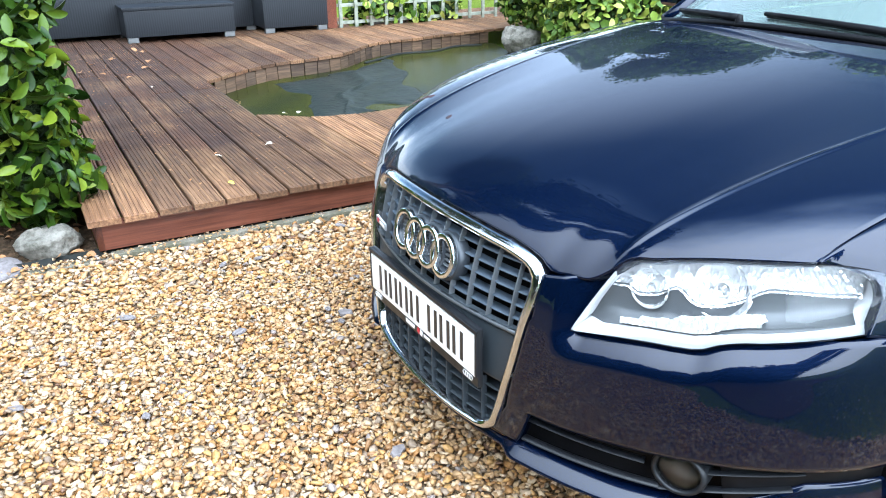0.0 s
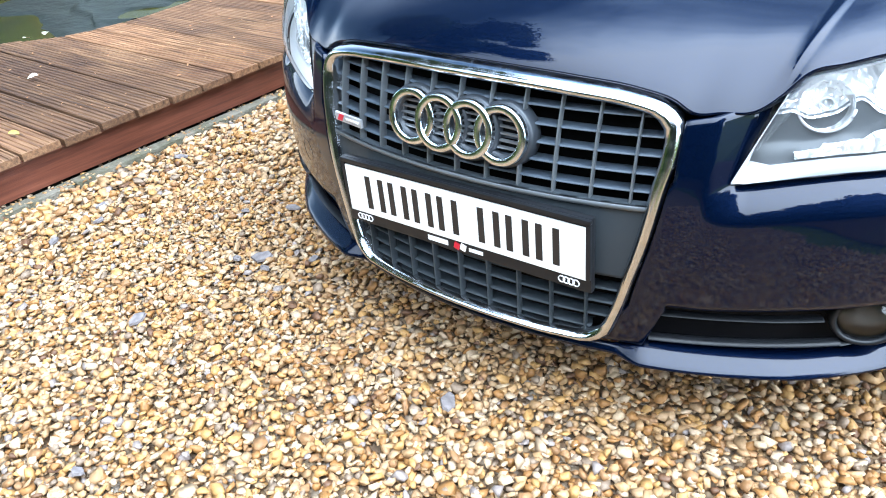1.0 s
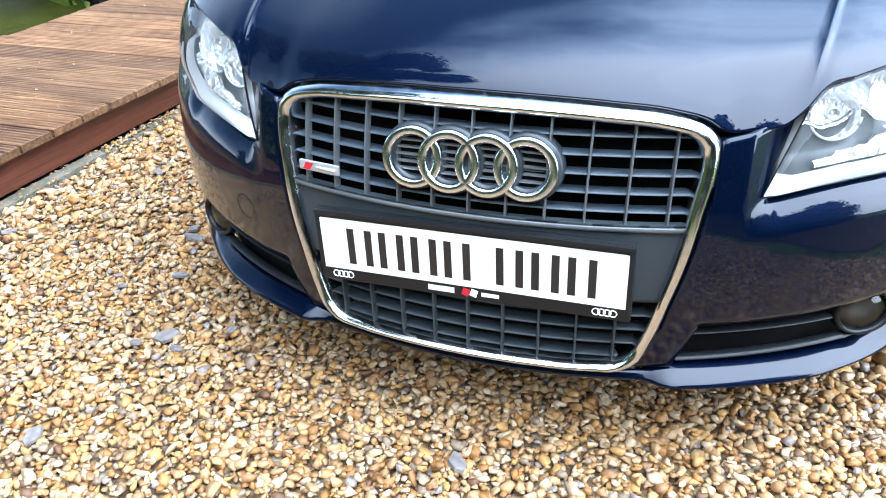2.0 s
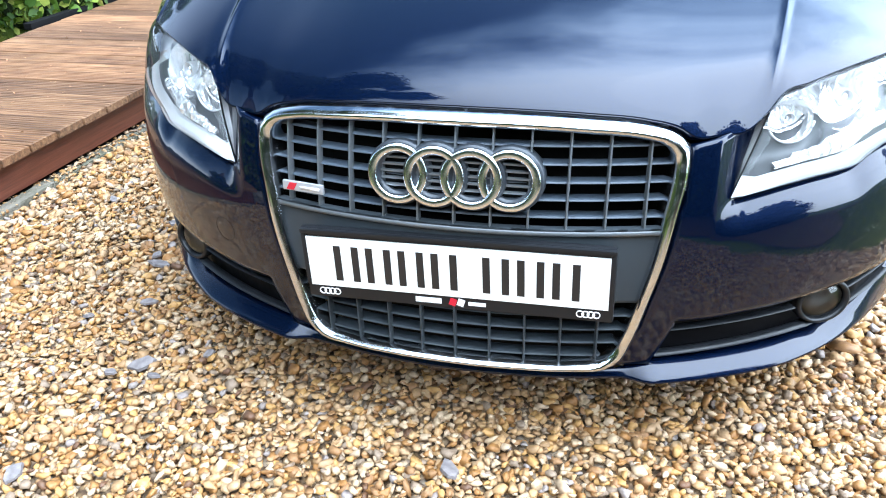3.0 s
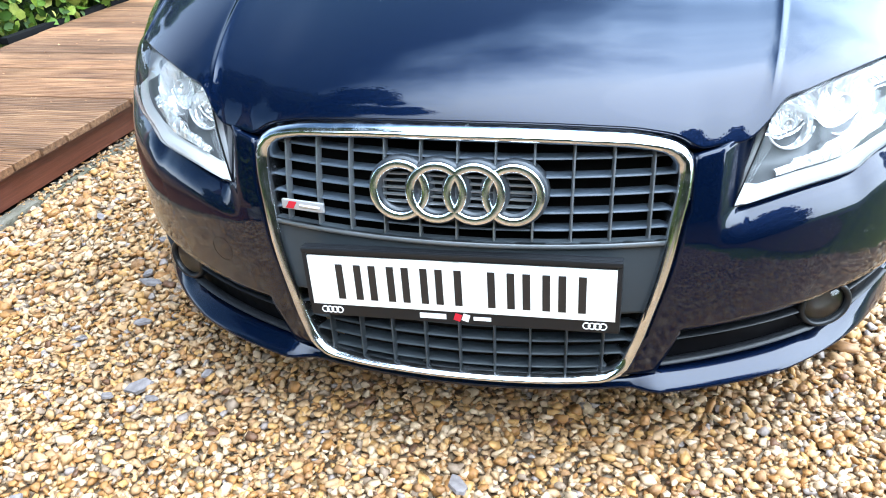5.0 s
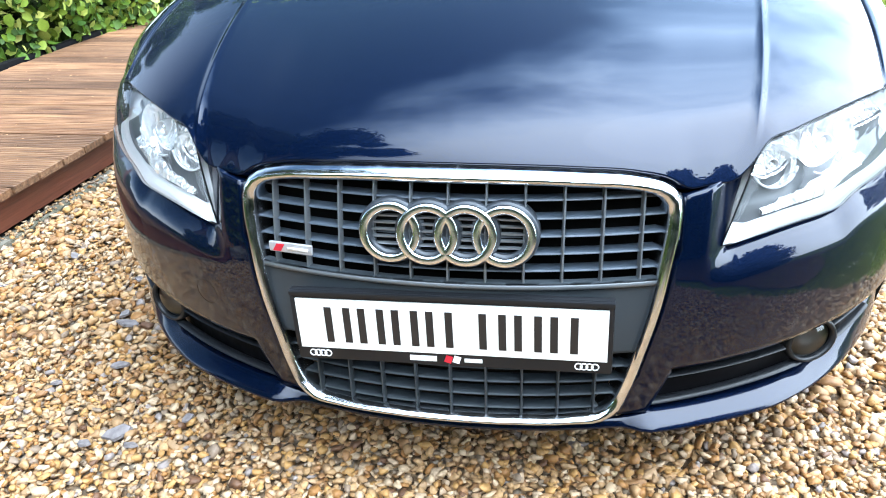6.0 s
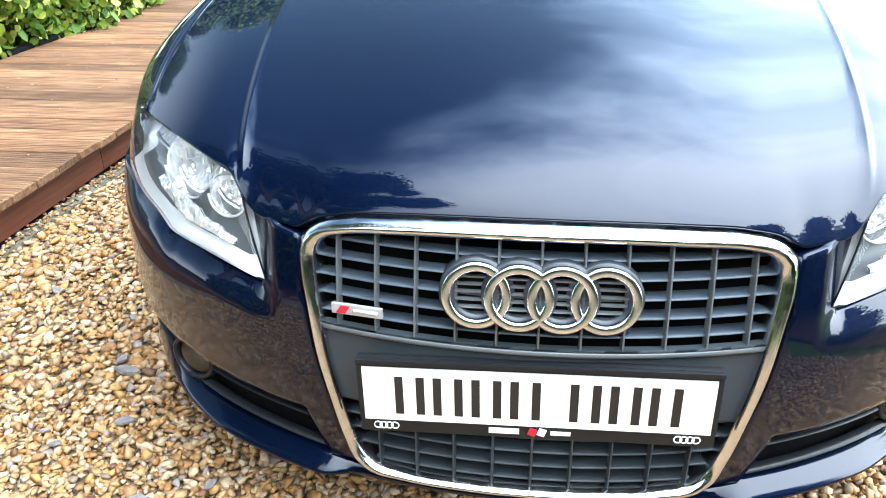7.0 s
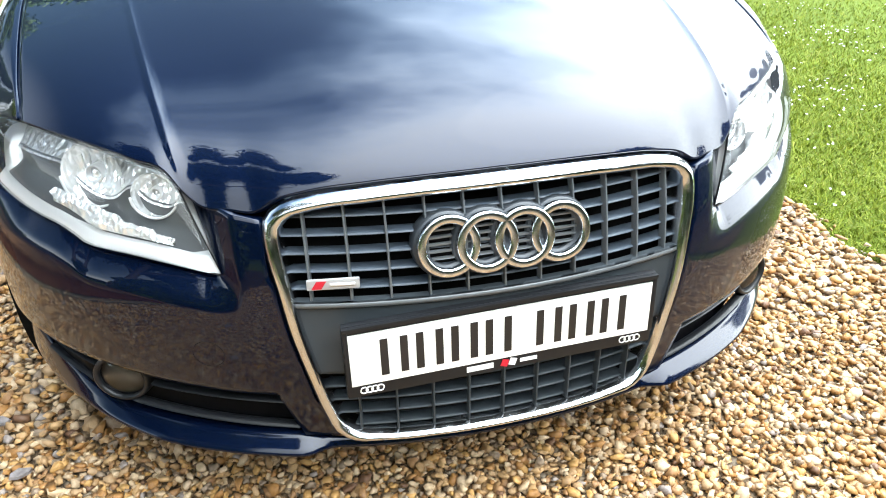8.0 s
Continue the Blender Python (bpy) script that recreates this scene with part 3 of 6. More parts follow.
hood_front = curve_at([(0, 0.6635), (0.1, 0.662), (0.2, 0.657), (0.29, 0.647), (0.34, 0.633), (0.367, 0.617), (0.40, 0.619), (0.445, 0.625), (0.465, 0.643),
                       (0.484, 0.667), (0.53, 0.682), (0.60, 0.697), (0.66, 0.704), (0.712, 0.707)])


hood_smooth = curve_at([(0, 0.6635), (0.1, 0.662), (0.2, 0.658), (0.30, 0.652), (0.38, 0.652), (0.45, 0.661), (0.53, 0.681), (0.62, 0.698), (0.712, 0.707)])


def lamp_inner(z):
    return 0.4275 + (z - 0.517) * 0.36


def arch_front(z):
    return WHEEL_Y - math.sqrt(max(0.0, ARCH_R**2 - (z - WHEEL_R) ** 2))


def flare(y):
    """The flanks swell a little behind the nose."""
    k = min(1.0, max(0.0, (y - 0.45) / 0.5))
    return 0.034 * k * k * (3 - 2 * k)


car = root("car", "dark blue metallic convertible car parked on the gravel", "car")
OUT_R = (0.5, -1, 0.1)


# ---- front bumper
def slot_top(x):
    return 0.308 + 0.024 * max(0.0, (x - 0.42) / 0.3)


def lip_top(x):
    k = max(0.0, (x - 0.62) / 0.17)
    return min(0.292, 0.219 + 0.085 * k * k)


def lip_low(x):
    k = max(0.0, (x - 0.45) / 0.33)
    return 0.184 + 0.018 * k * k


def skin(x, z):
    """Bumper skin: set back a little at the lamp's edge, so that a shoulder runs below the lamp."""
    d = max(0.0, (lamp_low(x) - 0.004) - z) if x > 0.40 else 0.2
    k = min(1.0, max(0.0, (x - 0.40) / 0.05)) * (1 - 0.95 * min(1.0, max(0.0, (x - 0.735) / 0.06)))
    e = min(1.0, d / 0.050)
    p = shell(x, z, 0.014 - 0.030 * k * (1 - e) ** 1.5)
    tuck = max(0.0, 0.47 - z)
    p.y += 0.16 * tuck * tuck * 1.6
    return p


def bumper_side():
    bm = bmesh.new()

    def upper(a, b):                            # between slot and lamp
        x0 = 0.30 + (0.80 - 0.30) * a
        lo, hi = slot_top(x0), lamp_low(x0) - 0.004
        z = lo + (hi - lo) * b
        x = x0 + (1 - a) ** 5 * (frame_x(z) + 0.003 - 0.30)
        return skin(x, z)

    def corner(a, b):                           # round the corner to the arch
        lo, hi = slot_top(0.80), lamp_low(0.80) - 0.004
        z = lo + (hi - lo) * b
        y0, y1 = skin(0.80, z).y, arch_front(z) + 0.004
        y = y0 + (y1 - y0) * a
        k = (y - nose_y(z)) / DEEP
        x = shell_x(y, z)
        e = skin(0.80, z).x - shell_x(y0, z)
        return Vector((x + e * (1 - 0.3 * a), y, z))

    def inner(a, b):                            # between grille and lamp, up to the bonnet
        foot = upper(a * 16 / 64, 1.0)
        top = 0.609 + 0.020 * a
        l, r = frame_x(top) + 0.003, lamp_inner(top) - 0.003
        return foot if b == 0 else skin(foot.x + (l + (r - l) * a - foot.x) * b, foot.z + (top - foot.z) * b)

    def cheek(a, b):                            # beside the lower grille, inside the slot
        head = upper(a * 7 / 64, 0.0)
        z = 0.214 + (0.308 - 0.214) * b
        l, r = frame_x(0.214) + 0.003, 0.330
        return head if b == 1 else skin(head.x + (l + (r - l) * a - head.x) * (1 - b), z)

    grid(upper, 64, 22, bm)
    grid(corner, 14, 22, bm)
    grid(inner, 16, 12, bm)
    grid(cheek, 7, 12, bm)
    return rimmed(bm, 0.030, OUT_R)


def slot_end(s):
    """Black end of the slot, round the corner to the arch."""
    def f(a, b):
        hi = slot_top(0.80) + 0.004
        z = 0.200 + (hi - 0.200) * b
        y0, y1 = skin(0.70, z).y, arch_front(z) + 0.004
        y = y0 + (y1 - y0) * a
        return Vector((s * (shell_x(y, z) - 0.016), y, z))
    return rimmed(grid(f, 14, 8), 0.01, (s, -0.4, 0))


right = bumper_side()
left = mirrored(right)
bumper = part("front_bumper", right, paint, car, "dark blue painted front bumper")
bumper_other = part("front_bumper", left, paint, car, "dark blue painted front bumper")

# painted splitter below, thin in the middle, deep and raised at both ends
def splitter(a, b):
    x = -0.835 + 1.67 * a
    ax = abs(x)
    horn = min(1.0, max(0.0, (ax - 0.285) / 0.05))
    horn = horn * horn * (3 - 2 * horn)
    top = 0.201 * (1 - horn) + lip_top(ax) * horn if ax > 0.285 else 0.201
    low = lip_low(ax)
    push = 0.006 + 0.026 * horn * (1 - 0.85 * min(1.0, max(0.0, (ax - 0.55) / 0.2)))
    c = [(0.0, 1.0, -0.9), (0.1, 0.97, -0.5), (0.3, 0.78, 0.05), (0.5, 0.52, 0.5), (0.7, 0.28, 0.88), (0.85, 0.12, 1.0), (0.95, 0.0, 0.85), (1.0, 0.0, -1.6)]
    k = b * (len(c) - 1)
    i = min(int(k), len(c) - 2)
    f = k - i
    h, o = c[i][1] + (c[i + 1][1] - c[i][1]) * f, c[i][2] + (c[i + 1][2] - c[i][2]) * f
    z = low + (top - low) * h
    p = shell(x, z, push * o)
    tuck = max(0.0, 0.47 - z)
    p.y += 0.10 * tuck * tuck
    return p


lip = facing(grid(splitter, 120, 14), (0, -1, 0.2))
part("splitter", lip, paint, bumper, "dark blue painted lower lip")

# black slots with ribs and the fog lamps
def slot_side(s):
    def floor_of(a, b):
        x = 0.285 + 0.55 * a
        p = shell(min(x, 0.83), 0.190 + (0.345 - 0.190) * b, -0.028)
        return Vector((p.x * s, p.y + 0.02, p.z))
    bm = facing(grid(floor_of, 30, 6), (s * 0.5, -1, 0))
    return bm


def rib(s, x0, x1, z0, z1, off, thick):
    def strip(a, b):
        x = x0 + (x1 - x0) * a
        ang = b * 2 * math.pi
        z = z0 + (z1 - z0) * a
        p = shell(x, z, off + 0.010 * math.cos(ang))
        return Vector((p.x * s, p.y + 0.016, p.z + thick * math.sin(ang)))
    return facing(grid(strip, 24, 10), (s * 0.5, -1, 0))


for s in (1, -1):
    slot = part("air_slot", slot_side(s), black_plastic, bumper if s > 0 else bumper_other, "black plastic slot beside the lower grille")
    part("slot_end", slot_end(s), black_plastic, slot)
    part("rib", rib(s, 0.352, 0.575, 0.276, 0.283, -0.004, 0.0033), slot_grey, slot)
    part("rib", rib(s, 0.340, 0.60, 0.226, 0.238, 0.000, 0.005), slot_grey, slot)
    part("rib", rib(s, 0.655, 0.77, 0.293, 0.320, 0.000, 0.003), slot_grey, slot)
    part("rib", rib(s, 0.60, 0.76, 0.236, 0.280, 0.0, 0.0035), slot_grey, slot)
    at = shell(0.626, 0.282, 0.004)
    at = Vector((at.x * s, at.y + 0.016, at.z))
    tilt = Matrix.Rotation(radians(24) * s, 4, "Z") @ Matrix.Rotation(radians(-4), 4, "X")
    ring = lathe([(0.036, 0.03), (0.0385, -0.002), (0.042, -0.008), (0.047, -0.006), (0.049, 0.002), (0.049, 0.04)], at, 40, tilt, sx=1.08, sz=0.92)
    fog = part("fog_lamp", ring, slot_grey, car, "round fog lamp with a dark clear lens")
    part("reflector", lathe([(0.0005, 0.016), (0.012, 0.015), (0.028, 0.010), (0.0385, 0.004)], at, 32, tilt, sx=1.08, sz=0.92), fog_silver, fog)
    part("lens", lathe([(0.0005, -0.010), (0.010, -0.0095), (0.02, -0.0075), (0.03, -0.004), (0.0395, 0.002)], at, 32, tilt, sx=1.08, sz=0.92), fog_glass, fog)

# small round tow cover in the skin
def outline_on(s, x0, z0, path, r=0.0005):
    pts = [skin(x0 + dx, z0 + dz) for dx, dz in path]
    return tube([(p.x * s, p.y, p.z) for p in pts], r, 5, True)


circle = [(0.024 * math.cos(k * math.pi / 12), 0.024 * math.sin(k * math.pi / 12)) for k in range(24)]
part("tow_cover_gap", outline_on(-1, 0.462, 0.385, circle), void_black, bumper_other)

# ---- grille
grille = root("grille", "", "")
grille.parent = car


def frame_section(k, j):
    """Cross-section j (0 outer edge to 1 inner edge) at step k of the chrome frame."""
    o, i = frame_out[k], frame_in[k]
    x, z = o + (i - o) * j
    return x, z


def chrome_frame(a, b):
    n = len(frame_out) - 1
    k = a * 2 * n
    s = 1 if k <= n else -1
    idx = int(round(k if k <= n else 2 * n - k))
    x, z = frame_section(idx, min(1.0, max(0.0, (b - 0.08) / 0.84)))
    dome = math.sin(math.pi * min(1.0, max(0.0, (b - 0.08) / 0.84))) ** 0.7
    off = 0.006 + 0.013 * dome if 0.08 <= b <= 0.92 else -0.03
    p = shell(x * s, z, off)
    return p


bm = bmesh.new()
n = 2 * (len(frame_out) - 1)
rows = [[bm.verts.new(chrome_frame(i / n, j / 12)) for j in range(13)] for i in range(n)]
for i in range(n):
    p, q = rows[i], rows[(i + 1) % n]
    for j in range(12):
        bm.faces.new((p[j], q[j], q[j + 1], p[j + 1]))
bmesh.ops.recalc_face_normals(bm, faces=bm.faces[:])
facing(bm, (0, -1, 0))
part("chrome_frame", bm, chrome, grille, "polished chrome surround")

# near-black sheet behind the bars, painting the shade in the grille's depth
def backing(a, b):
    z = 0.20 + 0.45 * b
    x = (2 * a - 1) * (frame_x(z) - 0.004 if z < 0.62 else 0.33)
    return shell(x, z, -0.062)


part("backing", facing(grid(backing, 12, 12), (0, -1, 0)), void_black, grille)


def inner_x(z):
    q = sorted((float(w), float(x)) for x, w in FRAME_IN[5:13])
    return curve_at(q)(z)


def slat(z, wide, off_f=-0.004, deep=0.030, drop=-0.0025, thick=0.0022):
    """One deep louvre: a rounded front edge, the blade behind it falling away to the rear."""
    ring_ = [(off_f, 0.0), (off_f - 0.0004, thick * 0.8), (off_f - 0.002, thick * 1.2), (off_f - deep * 0.3, thick * 1.1 + drop * 0.12), (off_f - deep * 0.65, thick + drop * 0.5), (off_f - deep, drop + thick), (off_f - deep, drop), (off_f - deep * 0.5, drop * 0.3 - 0.001), (off_f - 0.002, -0.0012)]

    def f(a, b):
        x = -wide + 2 * wide * a
        o, dz = ring_[int(round(b * len(ring_))) % len(ring_)]
        return shell(x, z + dz, o)
    bm = bmesh.new()
    grid(f, 26, len(ring_), bm)
    bmesh.ops.remove_doubles(bm, verts=bm.verts[:], dist=0.0002)
    bmesh.ops.recalc_face_normals(bm, faces=bm.faces[:])
    sharp_by_angle(bm, 50)
    return bm


def fin(x, z0, z1, off=0.004, wide=0.0020, deep=0.010):
    prof = [(-wide, -deep), (-wide, off - 0.003), (-wide * 0.55, off), (wide * 0.55, off), (wide, off - 0.003), (wide, -deep)]

    def f(a, b):
        dx, o = prof[int(round(a * 5))]
        return shell(x + dx, z0 + (z1 - z0) * b, o)
    bm = grid(f, 5, 6)
    bmesh.ops.recalc_face_normals(bm, faces=bm.faces[:])
    facing(bm, (0, -1, 0))
    sharp_by_angle(bm, 60)
    return bm


frame_in_top = curve_at([(x, z) for x, z in FRAME_IN[:6]])
for k in range(6):
    z = 0.4945 + 0.0282 * k - 0.0004 * k
    part("slat", slat(z, min(inner_x(min(z, 0.585)) + 0.004, 0.336) if z < 0.6 else 0.325), slat_grey, grille)
for k in range(11):
    x = (k - 5) * 0.0602
    part("fin", fin(x, 0.478, frame_in_top(abs(x)) + 0.004), fin_grey, grille)
for k in range(4):
    z = 0.232 + 0.0272 * k
    part("slat", slat(z, inner_x(max(z, 0.233)) + 0.006), satin_grey, grille)
for k in range(9):
    x = (k - 4) * 0.0605
    part("fin", fin(x, 0.226, 0.335), satin_grey, grille)

# grey band that carries the plate, with a lip along its top
def band(a, b):
    z = 0.333 + (0.480 - 0.333) * min(1.0, b * 1.15)
    wide = inner_x(z) + 0.008
    x = (2 * a - 1) * wide
    off = 0.000
    if b > 0.80:
        k = (b - 0.80) / 0.20
        off = 0.000 + 0.010 * math.sin(min(k * 1.6, 1.0) * math.pi / 2) - 0.018 * max(0.0, k - 0.66) / 0.34
    if b < 0.06:
        off = -0.03
    return shell(x, z, off)


part("plate_panel", facing(grid(band, 40, 30), (0, -1, 0)), satin_grey, grille, "satin grey panel behind the plate")

bead = [shell(x, 0.4735, 0.0035) for x in np.linspace(-0.326, 0.326, 41)]
part("panel_bead", tube(bead, 0.0058, 8), fin_grey, grille, "lighter grey lip above the plate panel")

# four linked chrome rings on a grey base
RING_R, RING_T = 0.0428, 0.0070
emblem = part("emblem_base", bmesh.new(), emblem_grey, grille)
bm = bmesh.new()
for k in range(4):
    cx = (k - 1.5) * 0.0605
    base = shell(cx, 0.558, 0.004)
    lathe([(RING_R - 0.011, 0.02), (RING_R - 0.010, 0.002), (RING_R + 0.008, 0.002), (RING_R + 0.0115, 0.006), (RING_R + 0.012, 0.03)], (cx, base.y - 0.004, 0.558), 48,
          Matrix.Rotation(radians(-11), 4, "X"), bm)
bm.to_mesh(emblem.data)
emblem.data.polygons.foreach_set("use_smooth", [True] * len(emblem.data.polygons))
for k in range(4):
    cx = (k - 1.5) * 0.0605
    base = shell(cx, 0.558, 0.004)
    prof = [(RING_R + RING_T * math.copysign(abs(math.cos(t)) ** 0.7, math.cos(t)), -0.006 - 0.0050 * math.sin(t) ** 0.7) for t in [math.pi * q / 10 for q in range(11)]]
    prof = [(RING_R + RING_T, 0.004)] + prof + [(RING_R - RING_T, 0.004)]
    part("chrome_ring", lathe(prof, (cx, base.y - 0.004, 0.558), 64, Matrix.Rotation(radians(-11), 4, "X")), ring_chrome, emblem, "polished chrome ring")

# near-black discs inside the rings paint the shade behind them; fine bars cross each
for k in range(4):
    cx = (k - 1.5) * 0.0605
    y = shell(cx, 0.558, 0.004).y
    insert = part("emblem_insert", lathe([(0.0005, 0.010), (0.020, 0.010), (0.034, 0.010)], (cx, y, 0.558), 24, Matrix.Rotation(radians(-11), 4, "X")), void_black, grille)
    for q in range(5):
        dz = (q - 2) * 0.0112
        half = math.sqrt(0.034**2 - dz * dz)
        part("fine_bar", box((2 * half, 0.006, 0.0034), (cx, y + 0.004 + dz * 0.19, 0.558 + dz), 0.0008), fin_grey, insert)

# little silver badge with a red corner
at = shell(-0.265, 0.5125, 0.012)
turn = (0, 0, -9)
badge = part("badge", box((0.080, 0.006, 0.017), at, 0.002, turn), badge_silver, grille, "small silver badge with a red slanted field")
bm = bmesh.new()
mt = pose(*at, 0, 0, -9)
for w, h in (((-0.030, -0.012), 0.0066), ):
    vs = [bm.verts.new(mt @ Vector((x, -0.0036, z))) for x, z in ((-0.033, -h), (-0.018, -h), (-0.010, h), (-0.025, h))]
    vb = [bm.verts.new(q.co + Vector((0, 0.002, 0))) for q in vs]
    bm.faces.new(vs)
    for i in range(4):
        bm.faces.new((vs[i], vb[i], vb[(i + 1) % 4], vs[(i + 1) % 4]))
bmesh.ops.recalc_face_normals(bm, faces=bm.faces[:])
part("red_field", bm, badge_red, badge, smooth=False)
part("bar", box((0.038, 0.002, 0.005), mt @ Vector((0.014, -0.0032, 0)), 0, turn), print_white, badge)

# ---- number plate in its black holder
holder = part("plate_holder", box((0.532, 0.014, 0.138), (0, 0.0035, 0.38575), 0.006), slot_grey, car, "black plate holder with small printed marks")
bm = bmesh.new()
box((0.532, 0.009, 0.009), (0, -0.0050, 0.4490), 0.0035, into=bm)
for s in (-1, 1):
    box((0.008, 0.006, 0.100), (s * 0.2612, -0.0045, 0.394), 0.002, into=bm)
sharp_by_angle(bm)
part("holder_rim", bm, slot_grey, holder)
plate = part("number_plate", box((0.515, 0.004, 0.096), (0, -0.0045, 0.3905), 0.0008), plate_white, holder, "white plate with dark bars")


def plate_bar(x, w, h=0.068, z=0.390):
    part("bar", box((w, 0.0012, h), (x, -0.0069, z), 0.0), print_black, plate, smooth=False)


x = -0.208
for wide_bar in (1, 1, 1, 1, 0, 1, 1, 1):
    if wide_bar:
        plate_bar(x + 0.0055, 0.0125)
        plate_bar(x + 0.0375, 0.0125)
        x += 0.0575
    else:
        x += 0.030
for s in (-1, 1):                               # four little linked rings at each lower corner
    for q in range(4):
        hoop = [(s * 0.2255 + (q - 1.5) * 0.0088 + 0.0058 * math.cos(k * math.pi / 9), -0.0042, 0.3305 + 0.0058 * math.sin(k * math.pi / 9)) for k in range(18)]
        part("mark", tube(hoop, 0.0012, 5, True), print_white, holder)
part("mark", box((0.046, 0.0012, 0.010), (-0.045, -0.0040, 0.3305), 0), print_white, holder, smooth=False)
part("mark", box((0.012, 0.0012, 0.0135), (-0.002, -0.0040, 0.3305), 0, (0, 18, 0)), badge_red, holder, smooth=False)
part("mark", box((0.012, 0.0012, 0.0135), (0.012, -0.0040, 0.3305), 0, (0, 18, 0)), print_white, holder, smooth=False)
part("mark", box((0.030, 0.0012, 0.007), (0.040, -0.0040, 0.3300), 0), print_white, holder, smooth=False)
holder.matrix_world = Matrix.Translation((0, 0, 0.398)) @ pose(0, 0, 0, 0, -1.1, 0) @ Matrix.Translation((0, 0, -0.394))


# ---- head lamps
def lamp_edge(n=72):
    """Closed outline of the lamp in x and z."""
    low = [(x, lamp_low(x)) for x in np.linspace(0.430, 0.795, 24)]
    outer = [(0.799, 0.606), (0.803, 0.620), (0.8045, 0.638), (0.803, 0.658)]
    high = [(x, lamp_high(x)) for x in np.linspace(0.79, 0.484, 22)]
    inner = [(lamp_inner(z) + 0.0015, z) for z in np.linspace(0.650, 0.524, 10)]
    return low + outer + high + inner


EDGE = lamp_edge()
CX, CZ = 0.60, 0.608


def lamp_ring(scale, off, s, sx=None):
    out = []
    for x, z in EDGE:
        xx, zz = CX + (x - CX) * (sx or scale), CZ + (z - CZ) * scale
        zz += (lamp_low(xx) - lamp_low(CX)) * (1 - scale) * 0.9
        p = shell(min(xx, 0.86), zz, off)
        out.append(Vector((p.x * s, p.y, p.z)))
    return out


def loops(rings, cap=True, bm=None):
    bm = bm or bmesh.new()
    vs = [[bm.verts.new(q) for q in r] for r in rings]
    n = len(vs[0])
    for a, b in zip(vs, vs[1:]):
        for k in range(n):
            bm.faces.new((a[k], a[(k + 1) % n], b[(k + 1) % n], b[k]))
    if cap:
        mid = bm.verts.new(sum((w.co for w in vs[-1]), Vector()) / n)
        for k in range(n):
            bm.faces.new((vs[-1][k], vs[-1][(k + 1) % n], mid))
    return bm


def on_shell(x, z, off, s):
    p = shell(min(x, 0.85), z, off)
    return Vector((p.x * s, p.y, p.z))


def inner_line():
    """Inner edge of the light rim: broad at the inner end and along the foot as far as its kink, narrow elsewhere."""
    out = []
    for x, z in EDGE:
        foot = min(1.0, max(0.0, (lamp_low(x) + 0.012 - z) / 0.012))
        end = min(1.0, max(0.0, (lamp_inner(z) + 0.03 - x) / 0.03))
        top = min(1.0, max(0.0, (z - lamp_high(x) + 0.01) / 0.01))
        out_end = min(1.0, max(0.0, (x - 0.785) / 0.015))
        lift = foot * (0.013 if x < 0.64 else max(0.009, 0.013 - (x - 0.64) * 0.2))
        turn = 0.22 * max(0.0, 0.046 - math.hypot(x - 0.432, z - 0.522))      # rounds the mask's inner foot corner
        out.append((x + 0.007 * end - 0.008 * out_end + turn, z + lift - 0.004 * top + turn))
    return out


